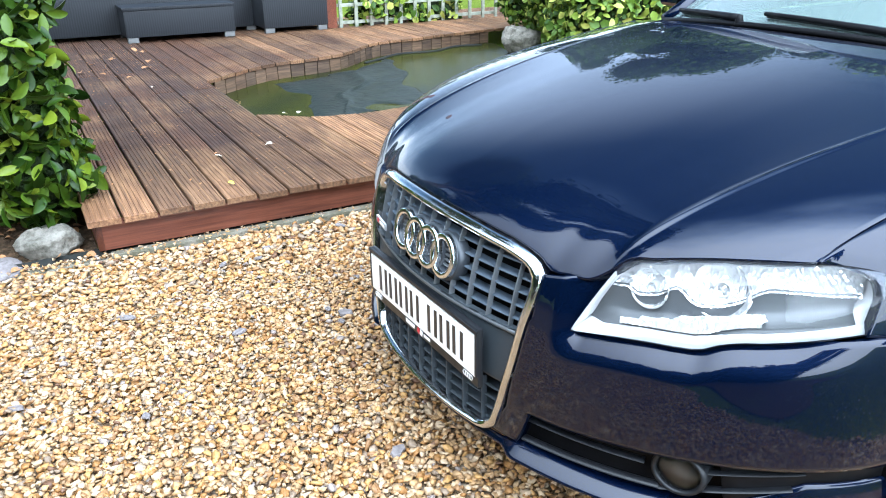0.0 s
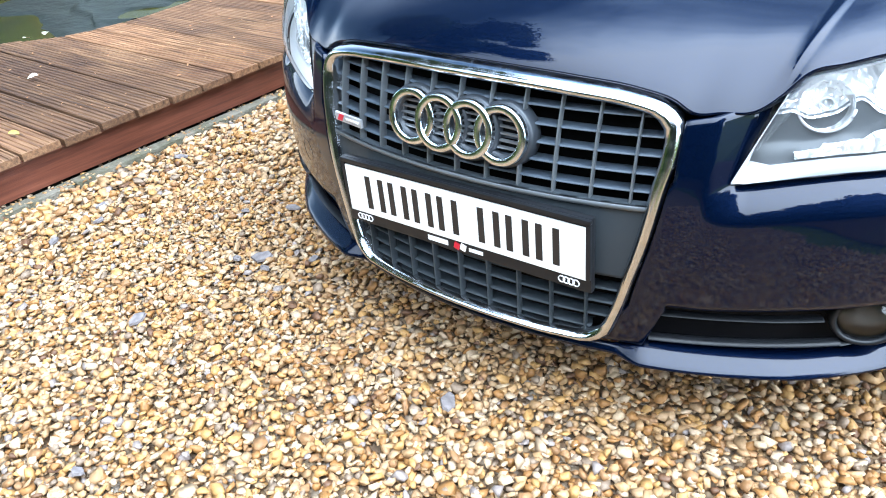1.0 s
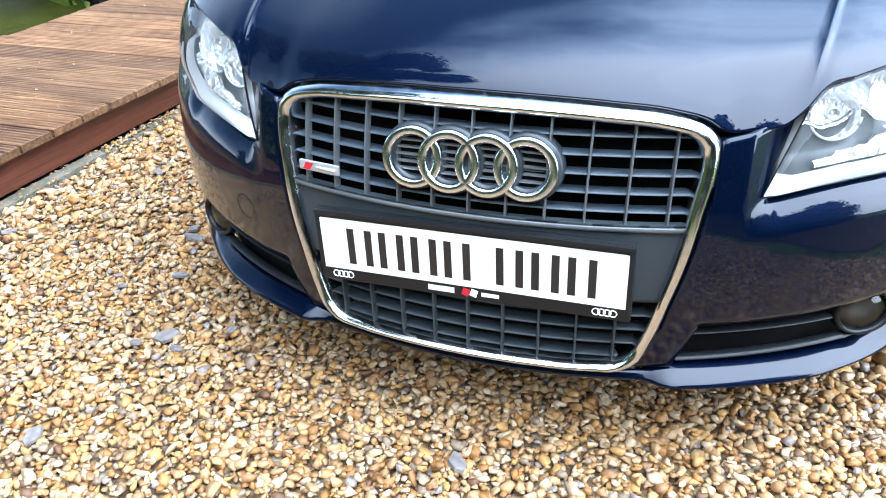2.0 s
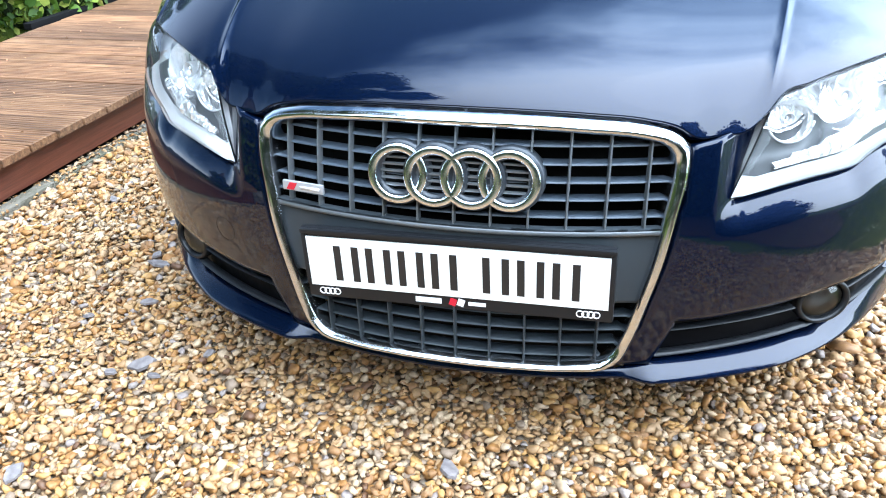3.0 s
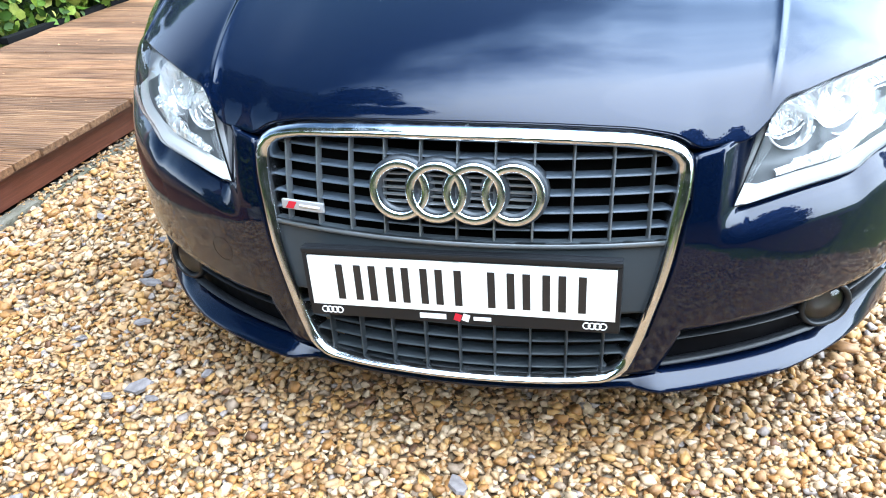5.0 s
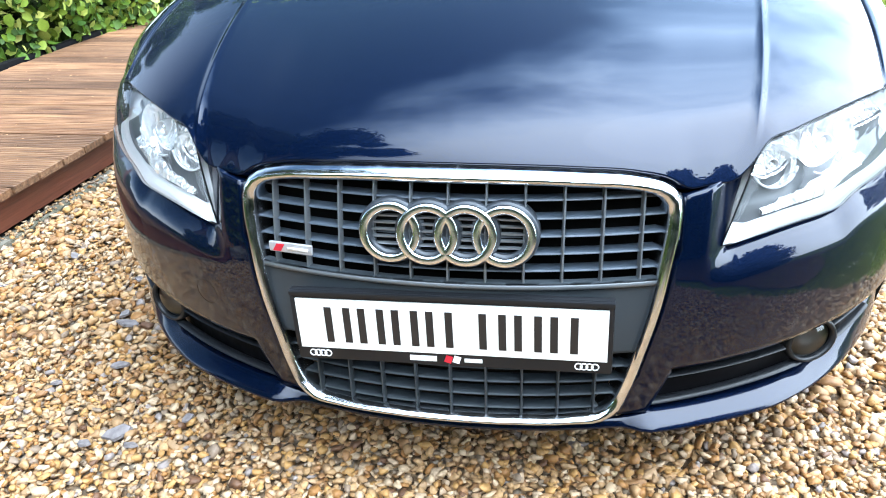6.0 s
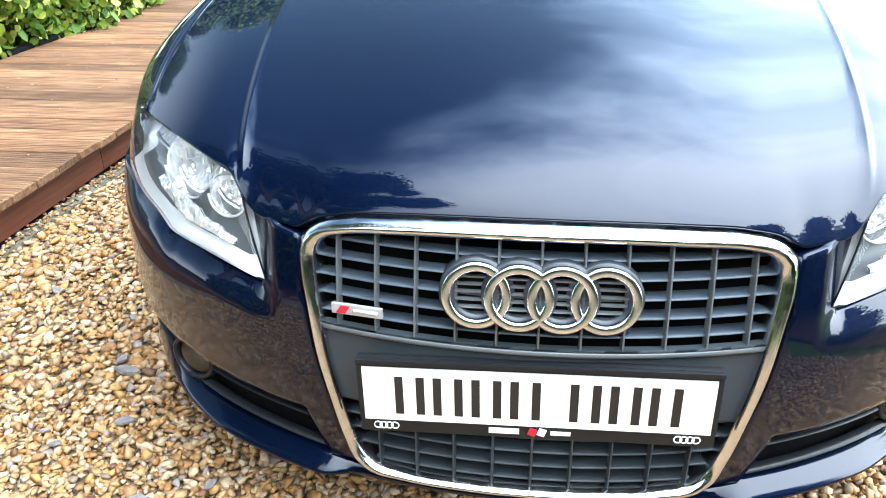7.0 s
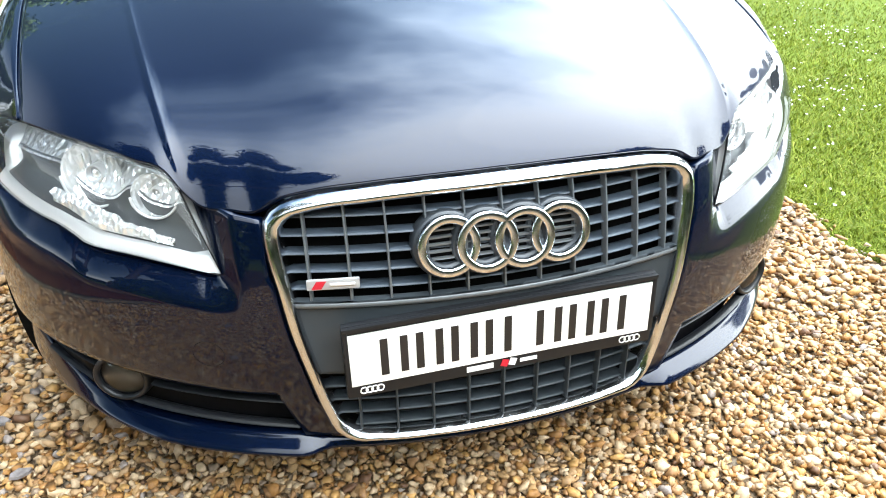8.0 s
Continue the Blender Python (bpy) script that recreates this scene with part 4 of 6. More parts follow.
INNER = inner_line()
for s in (1, -1):
    look_out = (s * 0.6, -1, 0.2)
    lamp = root("head_lamp", "", "")
    lamp.parent = car
    lens = facing(loops([lamp_ring(1.0, -0.004, s), lamp_ring(0.985, 0.002, s, 0.993), lamp_ring(0.9, 0.007, s), lamp_ring(0.8, 0.011, s), lamp_ring(0.65, 0.0145, s), lamp_ring(0.5, 0.0165, s),
                         lamp_ring(0.3, 0.018, s), lamp_ring(0.12, 0.018, s)]), look_out)
    glass = part("lens", lens, lens_clear, lamp, "clear curved lens")
    glass.visible_shadow = False
    edge_in = [on_shell(x, z, -0.017, s) for x, z in INNER]
    rim = facing(loops([lamp_ring(0.998, -0.004, s), [on_shell(x + (p - x) * 0.4, z + (q - z) * 0.4, -0.006, s) for (x, z), (p, q) in zip(EDGE, INNER)], edge_in], False), look_out)
    part("rim", rim, lamp_trim, lamp, "light grey inner rim")
    part("housing", facing(loops([edge_in, [on_shell(CX + (x - CX) * 0.97, CZ + (z - CZ) * 0.94, -0.078, s) for x, z in INNER], [on_shell(CX + (x - CX) * 0.5, CZ + (z - CZ) * 0.5, -0.084, s) for x, z in INNER]]), look_out), lamp_trim, lamp, "pale inside of the lamp")

    # dark mask over the lower half, its upper edge scooped out under the two bowls
    def shelf(x):
        h = lamp_high(max(x, 0.484)) - lamp_low(x)
        dip = 0.016 * math.exp(-((x - 0.532) / 0.030) ** 4) + 0.030 * math.exp(-((x - 0.632) / 0.046) ** 4)
        return lamp_low(x) + h * (0.60 - 0.10 * min(1.0, max(0.0, (x - 0.66) / 0.1))) - dip

    def mask(a, b):
        x = 0.441 + 0.345 * a
        z0 = lamp_low(x) + 0.010
        z = z0 + (shelf(x) - z0) * b
        x = max(x, lamp_inner(z) + 0.006) if a < 0.2 else x
        return on_shell(x, z, -0.020 - 0.026 * math.sin(min(1.0, b * 2.2) * math.pi / 2) + 0.010 * max(0.0, b - 0.6), s)
    part("mask", rimmed(grid(mask, 70, 12), 0.006, look_out), lamp_mask, lamp, "dark grey inner mask")

    # bright reflector above it, leaning back so that it faces the sky, with upright facets
    def upper_mirror(a, b):
        x = 0.455 + 0.333 * a
        z0, z1 = shelf(x) - 0.004, lamp_high(min(max(x, 0.484), 0.775)) - 0.006
        x = max(x, lamp_inner(z0 + (z1 - z0) * b) + 0.006) if a < 0.2 else x
        cell = (a * 13) % 1.0
        return on_shell(x, z0 + (z1 - z0) * b, -0.040 - 0.034 * b ** 0.8 + 0.006 * abs(cell - 0.5) * b, s)
    mirror_bm = facing(grid(upper_mirror, 104, 10), look_out)
    sharp_by_angle(mirror_bm, 20)
    part("upper_reflector", mirror_bm, reflector, lamp, "faceted chrome reflector")

    # two round bowls with a bright lower lip each and a bulb shield
    for (x, z, r, deg) in ((0.532, 0.617, 0.036, 14), (0.632, 0.634, 0.052, 22)):
        at = on_shell(x, z, -0.034, s)
        tilt = Matrix.Rotation(radians(deg) * s, 4, "Z") @ Matrix.Rotation(radians(-8), 4, "X")
        c = part("reflector", lathe([(r, 0.0), (r * 0.98, 0.004), (r * 0.90, 0.012), (r * 0.74, 0.021), (r * 0.50, 0.029), (r * 0.25, 0.033), (0.0005, 0.034)], at, 40, tilt), reflector, lamp, "round chrome bowl")
        arc = [at + tilt.to_3x3() @ Vector(((r + 0.001) * math.cos(q), -0.002, (r + 0.001) * math.sin(q))) for q in [math.pi * (1.02 + 0.96 * k / 24) for k in range(25)]]
        part("bezel", tube(arc, 0.0022, 6), silver_trim, c)
        part("bulb_shroud", lathe([(r * 0.30, 0.033), (r * 0.29, 0.008), (r * 0.24, 0.006), (r * 0.23, 0.030)], at, 24, tilt), silver_trim, c)
        part("bulb_cap", lathe([(0.0005, 0.010), (r * 0.10, 0.011), (r * 0.16, 0.014), (r * 0.17, 0.030)], at, 24, tilt), reflector, c)
        for k in range(-3, 4):
            if k:
                web = box((0.0016, 0.012, r * 1.1), at + tilt.to_3x3() @ Vector((k * r * 0.24, 0.026, 0.0)), 0.0004)
                part("bowl_rib", web, reflector, c)

    # faceted strip of the indicator along the foot, taller towards the wing
    cuts = [0.0, 0.05, 0.13, 0.18, 0.27, 0.31, 0.40, 0.46, 0.55, 0.60, 0.70, 0.77, 0.86, 0.92, 1.0]
    lens_rng = random.Random(5)
    tips = [(lens_rng.uniform(-0.004, 0.004), lens_rng.uniform(0.0, 0.006)) for _ in cuts]
    strip_bm = bmesh.new()
    lines = []
    for k, a in enumerate(cuts):
        x = 0.506 + 0.190 * a
        tall = (0.007 + 0.018 * min(1.0, a * 1.9)) * (0.75 + 0.5 * lens_rng.random())
        z = lamp_low(x) + 0.019
        lines.append([strip_bm.verts.new(on_shell(x + dx, z + tall * q, -0.020 + o, s)) for q, dx, o in
                      ((0.0, 0.0, 0.0), (0.35, tips[k][0], tips[k][1]), (0.7, -tips[k][0], 0.004 - tips[k][1]), (1.0, tips[k][0], -0.004))])
    for p, q in zip(lines, lines[1:]):
        for k in range(3):
            strip_bm.faces.new((p[k], q[k], q[k + 1], p[k + 1]))
    strip_bm = rimmed(strip_bm, 0.010, look_out)
    sharp_by_angle(strip_bm, 10)
    part("indicator", strip_bm, reflector, lamp, "faceted clear indicator strip")
    part("gasket", loops([lamp_ring(1.006, -0.004, s, 1.003), lamp_ring(1.0, -0.0015, s), lamp_ring(0.996, -0.006, s)], False), black_plastic, lamp)


# ---- bonnet
def crest(t):
    return 0.652 + 0.12 * t


def bonnet_point(a, t):
    """a from -1 to 1 across, t from the front edge to the windscreen."""
    s = abs(a)
    x0 = 0.712 * s
    cut = shell(x0, hood_front(x0), 0.004)
    z0 = hood_smooth(x0)
    e = shell(x0, z0, 0.004)
    k = s * s
    p0 = np.array((e.x, e.y, e.z))
    p3 = np.array((0.80 * s, 1.20 + 0.13 * k, 0.928 - 0.045 * k**1.2))
    mid = math.exp(-((s - 0.52) / 0.16) ** 2)
    p1 = np.array((x0 + 0.01 * s, e.y + 0.075 + 0.045 * k, z0 + 0.105 - 0.035 * k - 0.0 * mid))
    p2 = np.array((x0 + (0.80 * s - x0) * 0.55, 0.65 + 0.07 * k, 0.888 - 0.061 * k))
    q = (1 - t) ** 3 * p0 + 3 * (1 - t) ** 2 * t * p1 + 3 * (1 - t) * t * t * p2 + t**3 * p3
    # the notch of the front edge beside the lamp dies out quickly
    fade = max(0.0, 1 - t / 0.20) ** 2.2
    q += fade * np.array((0.0, cut.y - e.y, cut.z - e.z))
    # crest that runs back from the lamp's corner: the field inside it rises to it in a hollow, a short step falls outside
    d = (s - crest(t)) * 0.74
    grow = min(1.0, t / 0.10)
    grow = grow * grow * (3 - 2 * grow)
    wide = 0.013 + 0.013 * (1 - t) ** 3
    if -wide < d <= 0:
        q[2] += (0.0020 + 0.0016 * (1 - t) ** 3) * grow * (1 + d / wide) ** 2
    elif 0 < d < 0.014:
        k = d / 0.014
        q[2] += (0.0020 + 0.0016 * (1 - t) ** 3) * grow * (1 - k * k * (3 - 2 * k))
    return Vector((math.copysign(q[0], a) if a else 0.0, q[1], q[2]))


def across(a, t):
    """Steps across the bonnet, closer together at the crest."""
    u, e = abs(2 * a - 1), crest(t)
    knots = [0.0, e - 0.075, e - 0.004, e + 0.018, e + 0.06, 1.0]
    at = [0.0, 0.36, 0.62, 0.80, 0.86, 1.0]
    i = max(k for k in range(5) if u >= at[k] or k == 0)
    v_ = knots[i] + (knots[i + 1] - knots[i]) * (u - at[i]) / (at[i + 1] - at[i])
    return math.copysign(v_, a - 0.5) if a != 0.5 else 0.0


bm = grid(lambda a, b: bonnet_point(across(a, b**1.35), b**1.35), 300, 72)
part("bonnet", rimmed(bm, 0.022, (0, -0.2, 1)), paint, car, "dark blue painted bonnet with a long crease each side")


# ---- wings
def wing(a, b):
    """a back along the shut line, b from the shut line out and down to the flank."""
    t = a
    s0 = bonnet_point(1.0, t)
    s0.x += 0.005
    b1 = min(1.0, b / 0.55)
    y = s0.y + (1 - t) ** 2 * 0.075 * min(1.0, b1 * 1.5) * (1 if b < 0.55 else 1 - 0.35 * (b - 0.55) / 0.45)
    zs = 0.655 + 0.03 * t
    xs = shell_x(max(y, 0.05), zs) + 0.004 + flare(y)
    if b <= 0.55:
        q1 = (xs - 0.012 - 0.01 * (1 - t), s0.z - 0.006 - 0.012 * t)
        x = (1 - b1) ** 2 * s0.x + 2 * (1 - b1) * b1 * q1[0] + b1 * b1 * xs
        z = (1 - b1) ** 2 * s0.z + 2 * (1 - b1) * b1 * q1[1] + b1 * b1 * zs
        return Vector((x, y, z))
    k = (b - 0.55) / 0.45
    low = 0.592
    if y > 0.651:
        low = max(0.592 if y < 0.651 else 0.0, WHEEL_R + math.sqrt(max(0.0, ARCH_R**2 - min(ARCH_R, abs(y - WHEEL_Y)) ** 2)))
    z = zs + (low - zs) * k
    return Vector((shell_x(y, z) + 0.004 + flare(y), y, z))


bm = rimmed(grid(wing, 60, 26), 0.02, (1, 0, 0.5))
other = mirrored(bm)
part("wing", bm, paint, car, "dark blue painted front wing")
part("wing", other, paint, car, "dark blue painted front wing")

# ---- dark inner parts that close the nose, near-black to paint the shade inside
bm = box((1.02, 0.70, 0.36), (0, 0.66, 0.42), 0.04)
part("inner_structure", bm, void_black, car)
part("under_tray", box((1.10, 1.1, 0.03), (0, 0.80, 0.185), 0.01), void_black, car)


# ---- flanks, doors, tail
def belt_z(y):
    return 0.868 + 0.03 * min(1.0, max(0.0, (y - 1.15) / 2.0))


def flank_x(y, z):
    w = half_width(z) + 0.004 + flare(y)
    tail = max(0.0, (y - 3.75) / 0.82)
    return w * math.sqrt(max(0.0, 1 - tail**2.6)) if tail < 1 else 0.0


def flank_panel(y0, y1, s, n=20):
    def f(a, b):
        y = y0 + (y1 - y0) * a
        low = 0.20
        for wy in (WHEEL_Y, 3.53):
            if abs(y - wy) < ARCH_R:
                low = max(low, WHEEL_R + math.sqrt(ARCH_R**2 - (y - wy) ** 2))
        z = low + (belt_z(y) - low) * b
        return Vector((s * flank_x(y, z), y, z))
    return rimmed(grid(f, n, 16), 0.02, (s, 0, 0))


for s in (1, -1):
    part("sill_panel", flank_panel(1.345, 1.375, s, 4), paint, car)
    door = part("door", flank_panel(1.38, 2.62, s), paint, car, "long painted door")
    part("handle", box((0.03, 0.19, 0.03), (s * 0.865, 2.42, 0.74), 0.010), paint, door)
    mirror = part("door_mirror", box((0.20, 0.10, 0.13), (s * 0.95, 1.72, 0.965), 0.035, segs=3), paint, door, "painted door mirror")
    part("mirror_glass", box((0.16, 0.008, 0.095), (s * 0.95, 1.773, 0.965), 0.003), chrome, mirror)
    part("mirror_foot", box((0.10, 0.06, 0.025), (s * 0.83, 1.71, 0.915), 0.008), black_plastic, mirror)
    part("rear_quarter", flank_panel(2.625, 4.50, s, 44), paint, car)
tail = facing(grid(lambda a, b: Vector(((2 * a - 1) * 0.52, 4.50 + 0.07 * (1 - (2 * a - 1) ** 2) - 0.05 * abs(b - 0.45), 0.22 + 0.675 * b)), 20, 12), (0, 1, 0))
part("tail", tail, paint, car)
for s in (1, -1):
    part("tail_lamp", box((0.36, 0.10, 0.15), (s * 0.60, 4.38, 0.73), 0.03, (0, 0, s * -28), 3), badge_red, car, "red tail lamp")


def boot(a, b):
    y = 3.38 + 1.16 * b
    z = belt_z(y)
    x = (2 * a - 1) * max(0.50, flank_x(min(y, 4.5), z))
    return Vector((x, y, z + 0.045 * (1 - (2 * a - 1) ** 2) * (1 - 0.6 * b)))


part("boot_lid", rimmed(grid(boot, 24, 16), 0.02, (0, 0, 1)), paint, car)
part("scuttle", rimmed(grid(lambda a, b: Vector(((2 * a - 1) * 0.79, 1.208 + 0.13 * (2 * a - 1) ** 2 + 0.08 * b, 0.914 - 0.045 * (2 * a - 1) ** 2 + 0.010 * b)), 24, 4), 0.03, (0, 0, 1)), black_plastic, car, "black plastic scuttle panel")


def screen(a, b):
    u = 2 * a - 1
    w = 0.745 - 0.16 * b
    return Vector((u * w, 1.275 + 0.79 * b + (0.15 - 0.05 * b) * u * u, 0.926 + 0.466 * b - 0.045 * u * u * (1 - 0.3 * b)))


pane = part("windscreen", facing(grid(screen, 24, 14), (0, -1, 1)), screen_glass, car, "raked glass windscreen")
pane.visible_shadow = False
for s in (1, -1):
    u0 = 1.0 if s > 0 else 0.0
    part("windscreen_pillar", tube([screen(u0, k / 8) for k in range(9)], 0.028, 8), paint, car)
part("windscreen_header", tube([screen(k / 12, 1.0) for k in range(13)], 0.03, 8), paint, car)
part("windscreen_seal", tube([screen(k / 16, 0.0) + Vector((0, -0.01, 0.004)) for k in range(17)], 0.010, 6), black_plastic, car)
# wipers lie along the foot of the glass
for x0, x1 in ((0.42, -0.22), (-0.30, -0.68)):
    pts = [screen((x0 + (x1 - x0) * k / 8) / 1.49 + 0.5, 0.02 + 0.035 * k / 8) + Vector((0, -0.022, 0.012)) for k in range(9)]
    wiper = part("wiper", tube(pts, [0.013 - 0.0008 * k for k in range(9)], 8), black_plastic, car, "black wiper")
    part("blade", tube([q + Vector((0, 0.014, -0.008)) for q in pts], 0.006, 6), rubber, wiper)
    part("pivot", lathe([(0.0005, -0.012), (0.010, -0.010), (0.012, 0.0), (0.014, 0.02)], pts[0], 16, Matrix.Rotation(radians(-90), 4, "X")), black_plastic, wiper)


def hood_cloth(a, b):
    u = 2 * a - 1
    y = 2.05 + 1.40 * b
    top = 1.392 + 0.035 * math.sin(math.pi * min(1, b * 1.3)) - 0.50 * max(0.0, (b - 0.45) / 0.55) ** 1.6
    edge = 1.335 - 0.42 * max(0.0, (b - 0.35) / 0.65) ** 1.5
    w = 0.585 + 0.13 * b
    k = abs(u) ** 2.5
    return Vector((u * w, y + 0.10 * u * u * (1 - b), top * (1 - k) + edge * k))


part("soft_top", rimmed(grid(hood_cloth, 28, 30), 0.02, (0, 0, 1)), fabric, car, "dark folded-up fabric roof")
for s in (1, -1):
    def side_glass(a, b):
        y = 1.50 + 1.75 * a
        top = min(1.35, 0.93 + (y - 1.42) * 0.72) - 0.38 * max(0.0, (a - 0.65) / 0.35) ** 1.6
        low = belt_z(y) + 0.005
        k = b
        return Vector((s * (0.80 - 0.19 * k * (top - low) / 0.46), y, low + (top - low) * k))
    w = part("side_window", facing(grid(side_glass, 24, 8), (s, 0, 0.3)), glass_tint, car)
    w.visible_shadow = False
part("dashboard", box((1.42, 0.55, 0.20), (0, 1.75, 0.80), 0.06, (-6, 0, 0), 3), black_plastic, car)
part("floor_pan", box((1.50, 3.1, 0.06), (0, 2.75, 0.22), 0.02), void_black, car)
for s in (1, -1):
    seat = part("seat", box((0.50, 0.52, 0.16), (s * 0.36, 2.45, 0.52), 0.05, segs=3), fabric, car, "dark cloth seat")
    part("backrest", box((0.48, 0.14, 0.62), (s * 0.36, 2.76, 0.86), 0.05, (-14, 0, 0), 3), fabric, seat)

# ---- wheels
def wheel_at(y, s):
    hub = Vector((s * 0.765, y, WHEEL_R))
    turn = Matrix.Rotation(radians(90) * s, 4, "Z")
    tyre = lathe([(0.225, -0.085), (0.26, -0.105), (0.295, -0.108), (0.311, -0.092), (0.315, -0.05), (0.315, 0.05), (0.311, 0.092), (0.295, 0.108), (0.225, 0.085)], hub, 48, turn)
    wheel = part("wheel", tyre, rubber, car, "black tyre on a silver alloy rim")
    part("rim", lathe([(0.226, 0.09), (0.228, -0.085), (0.219, -0.092), (0.212, -0.08), (0.205, 0.06)], hub, 48, turn), alloy, wheel)
    part("hub", lathe([(0.0005, -0.07), (0.035, -0.068), (0.055, -0.055), (0.06, 0.0)], hub, 24, turn), alloy, wheel)
    part("brake_disc", lathe([(0.0005, 0.0), (0.15, 0.0), (0.15, 0.02), (0.0005, 0.02)], hub, 32, turn), slat_grey, wheel)
    for k in range(7):
        bm = bmesh.new()
        ang = 2 * math.pi * k / 7
        m = Matrix.Translation(hub) @ turn @ Matrix.Rotation(ang, 4, "Y")
        for v_ in bmesh.ops.create_cube(bm, size=1, matrix=m @ Matrix.Translation((0, -0.065, 0.13)) @ Matrix.Diagonal((0.045, 0.03, 0.19, 1)))["verts"]:
            pass
        bmesh.ops.bevel(bm, geom=bm.edges[:], offset=0.008, segments=2, affect="EDGES")
        sharp_by_angle(bm, 40)
        part("spoke", bm, alloy, wheel)


for y in (WHEEL_Y, 3.53):
    for s in (1, -1):
        wheel_at(y, s)
for s in (1, -1):
    for y in (WHEEL_Y, 3.53):
        part("arch_liner", lathe([(0.36, -0.12), (0.36, 0.16), (0.0005, 0.16)], Vector((s * 0.74, y, WHEEL_R)), 32, Matrix.Rotation(radians(90) * s, 4, "Z")), void_black, car)

# ---------------------------------------------------------------- ground
rng = np.random.default_rng(7)


def sheet(x0, x1, y0, y1, z, nx=1, ny=1, wave=0.0):
    def f(a, b):
        x, y = x0 + (x1 - x0) * a, y0 + (y1 - y0) * b
        return Vector((x, y, z + (wave * noise.noise((x * 2.1, y * 2.1, 0.3)) if wave else 0)))
    return facing(grid(f, nx, ny), (0, 0, 1))


ground = tagged(part("ground", sheet(-300, 300, -300, 300, -0.03, 60, 60), turf), "wide mown green lawn reaching to the trees", "ground", kind="structure")
LAWN_X = 1.36


def lawn_edge(y):
    return LAWN_X + 0.05 * math.sin(y * 2.3) + 0.035 * math.sin(y * 6.1 + 1) + 0.02 * math.sin(y * 15.0)


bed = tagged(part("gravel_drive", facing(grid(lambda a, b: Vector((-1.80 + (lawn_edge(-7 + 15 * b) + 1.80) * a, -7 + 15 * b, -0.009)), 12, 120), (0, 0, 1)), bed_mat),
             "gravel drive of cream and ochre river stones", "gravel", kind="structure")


def stone_shapes(corners, count):
    """Broken pebbles: the hulls of a few corners spread over a ball."""
    shapes = []
    for k in range(count):
        b = bmesh.new()
        d = rng.normal(0, 1, (corners, 3))
        d /= np.linalg.norm(d, axis=1, keepdims=True)
        for _ in range(2):                      # push the corners apart
            gap = d[:, None] - d[None]
            far = np.linalg.norm(gap, axis=2, keepdims=True) + 1e-6
            d = d + 0.04 * (gap / far**2).mean(axis=1) * 4
            d /= np.linalg.norm(d, axis=1, keepdims=True)
        for p in d * rng.uniform(0.88, 1.14, (corners, 1)):
            b.verts.new(p)
        bmesh.ops.convex_hull(b, input=b.verts[:], use_existing_faces=False)
        bmesh.ops.delete(b, geom=[w for w in b.verts if not w.link_faces], context="VERTS")
        bmesh.ops.triangulate(b, faces=b.faces[:])
        bmesh.ops.recalc_face_normals(b, faces=b.faces[:])
        b.verts.index_update()
        shapes.append((np.array([w.co[:] for w in b.verts]), np.array([[w.index for w in f.verts] for f in b.faces])))
        b.free()
    return shapes


def scatter(centres, radii, shapes):
    """Stones of the given radii at the given centres, lying mostly flat, as one set of corners and faces."""
    n = len(centres)
    pick = rng.integers(0, len(shapes), n)
    yaw, tx, ty = rng.uniform(0, 6.283, n), rng.normal(0, 0.28, n), rng.normal(0, 0.28, n)
    axes = np.stack([np.ones(n) * rng.uniform(0.95, 1.4, n), rng.uniform(0.75, 1.1, n), rng.uniform(0.45, 0.75, n)], 1) * radii[:, None]
    V, Fc, at = [], [], 0
    for k, (co, fc) in enumerate(shapes):
        i = np.nonzero(pick == k)[0]
        if not len(i):
            continue
        p = co[None] * axes[i][:, None]
        ca, sa = np.cos(tx[i])[:, None], np.sin(tx[i])[:, None]
        y, z = p[..., 1] * ca - p[..., 2] * sa, p[..., 1] * sa + p[..., 2] * ca
        cb, sb = np.cos(ty[i])[:, None], np.sin(ty[i])[:, None]
        x, z = p[..., 0] * cb + z * sb, -p[..., 0] * sb + z * cb
        cc, sc = np.cos(yaw[i])[:, None], np.sin(yaw[i])[:, None]
        q = np.stack([x * cc - y * sc, x * sc + y * cc, z], -1) + centres[i][:, None]
        V.append(q.reshape(-1, 3))
        Fc.append((fc[None] + (at + len(co) * np.arange(len(i)))[:, None, None]).reshape(-1, 3))
        at += len(co) * len(i)
    return np.concatenate(V), np.concatenate(Fc)


def stone_field(x0, x1, y0, y1, step, z, size, spread):
    gx, gy = np.meshgrid(np.arange(x0, x1, step), np.arange(y0, y1, step))
    p = np.stack([gx.ravel(), gy.ravel()], 1)
    p = p + rng.uniform(-0.55, 0.55, p.shape) * step
    p = p[p[:, 0] < np.array([lawn_edge(y) for y in p[:, 1]]) + rng.normal(0, 0.025, len(p))]
    r = np.clip(rng.lognormal(math.log(size), spread, len(p)), size * 0.5, size * 1.6)
    return np.column_stack([p, z + rng.normal(0, 0.0028, len(p))]), r


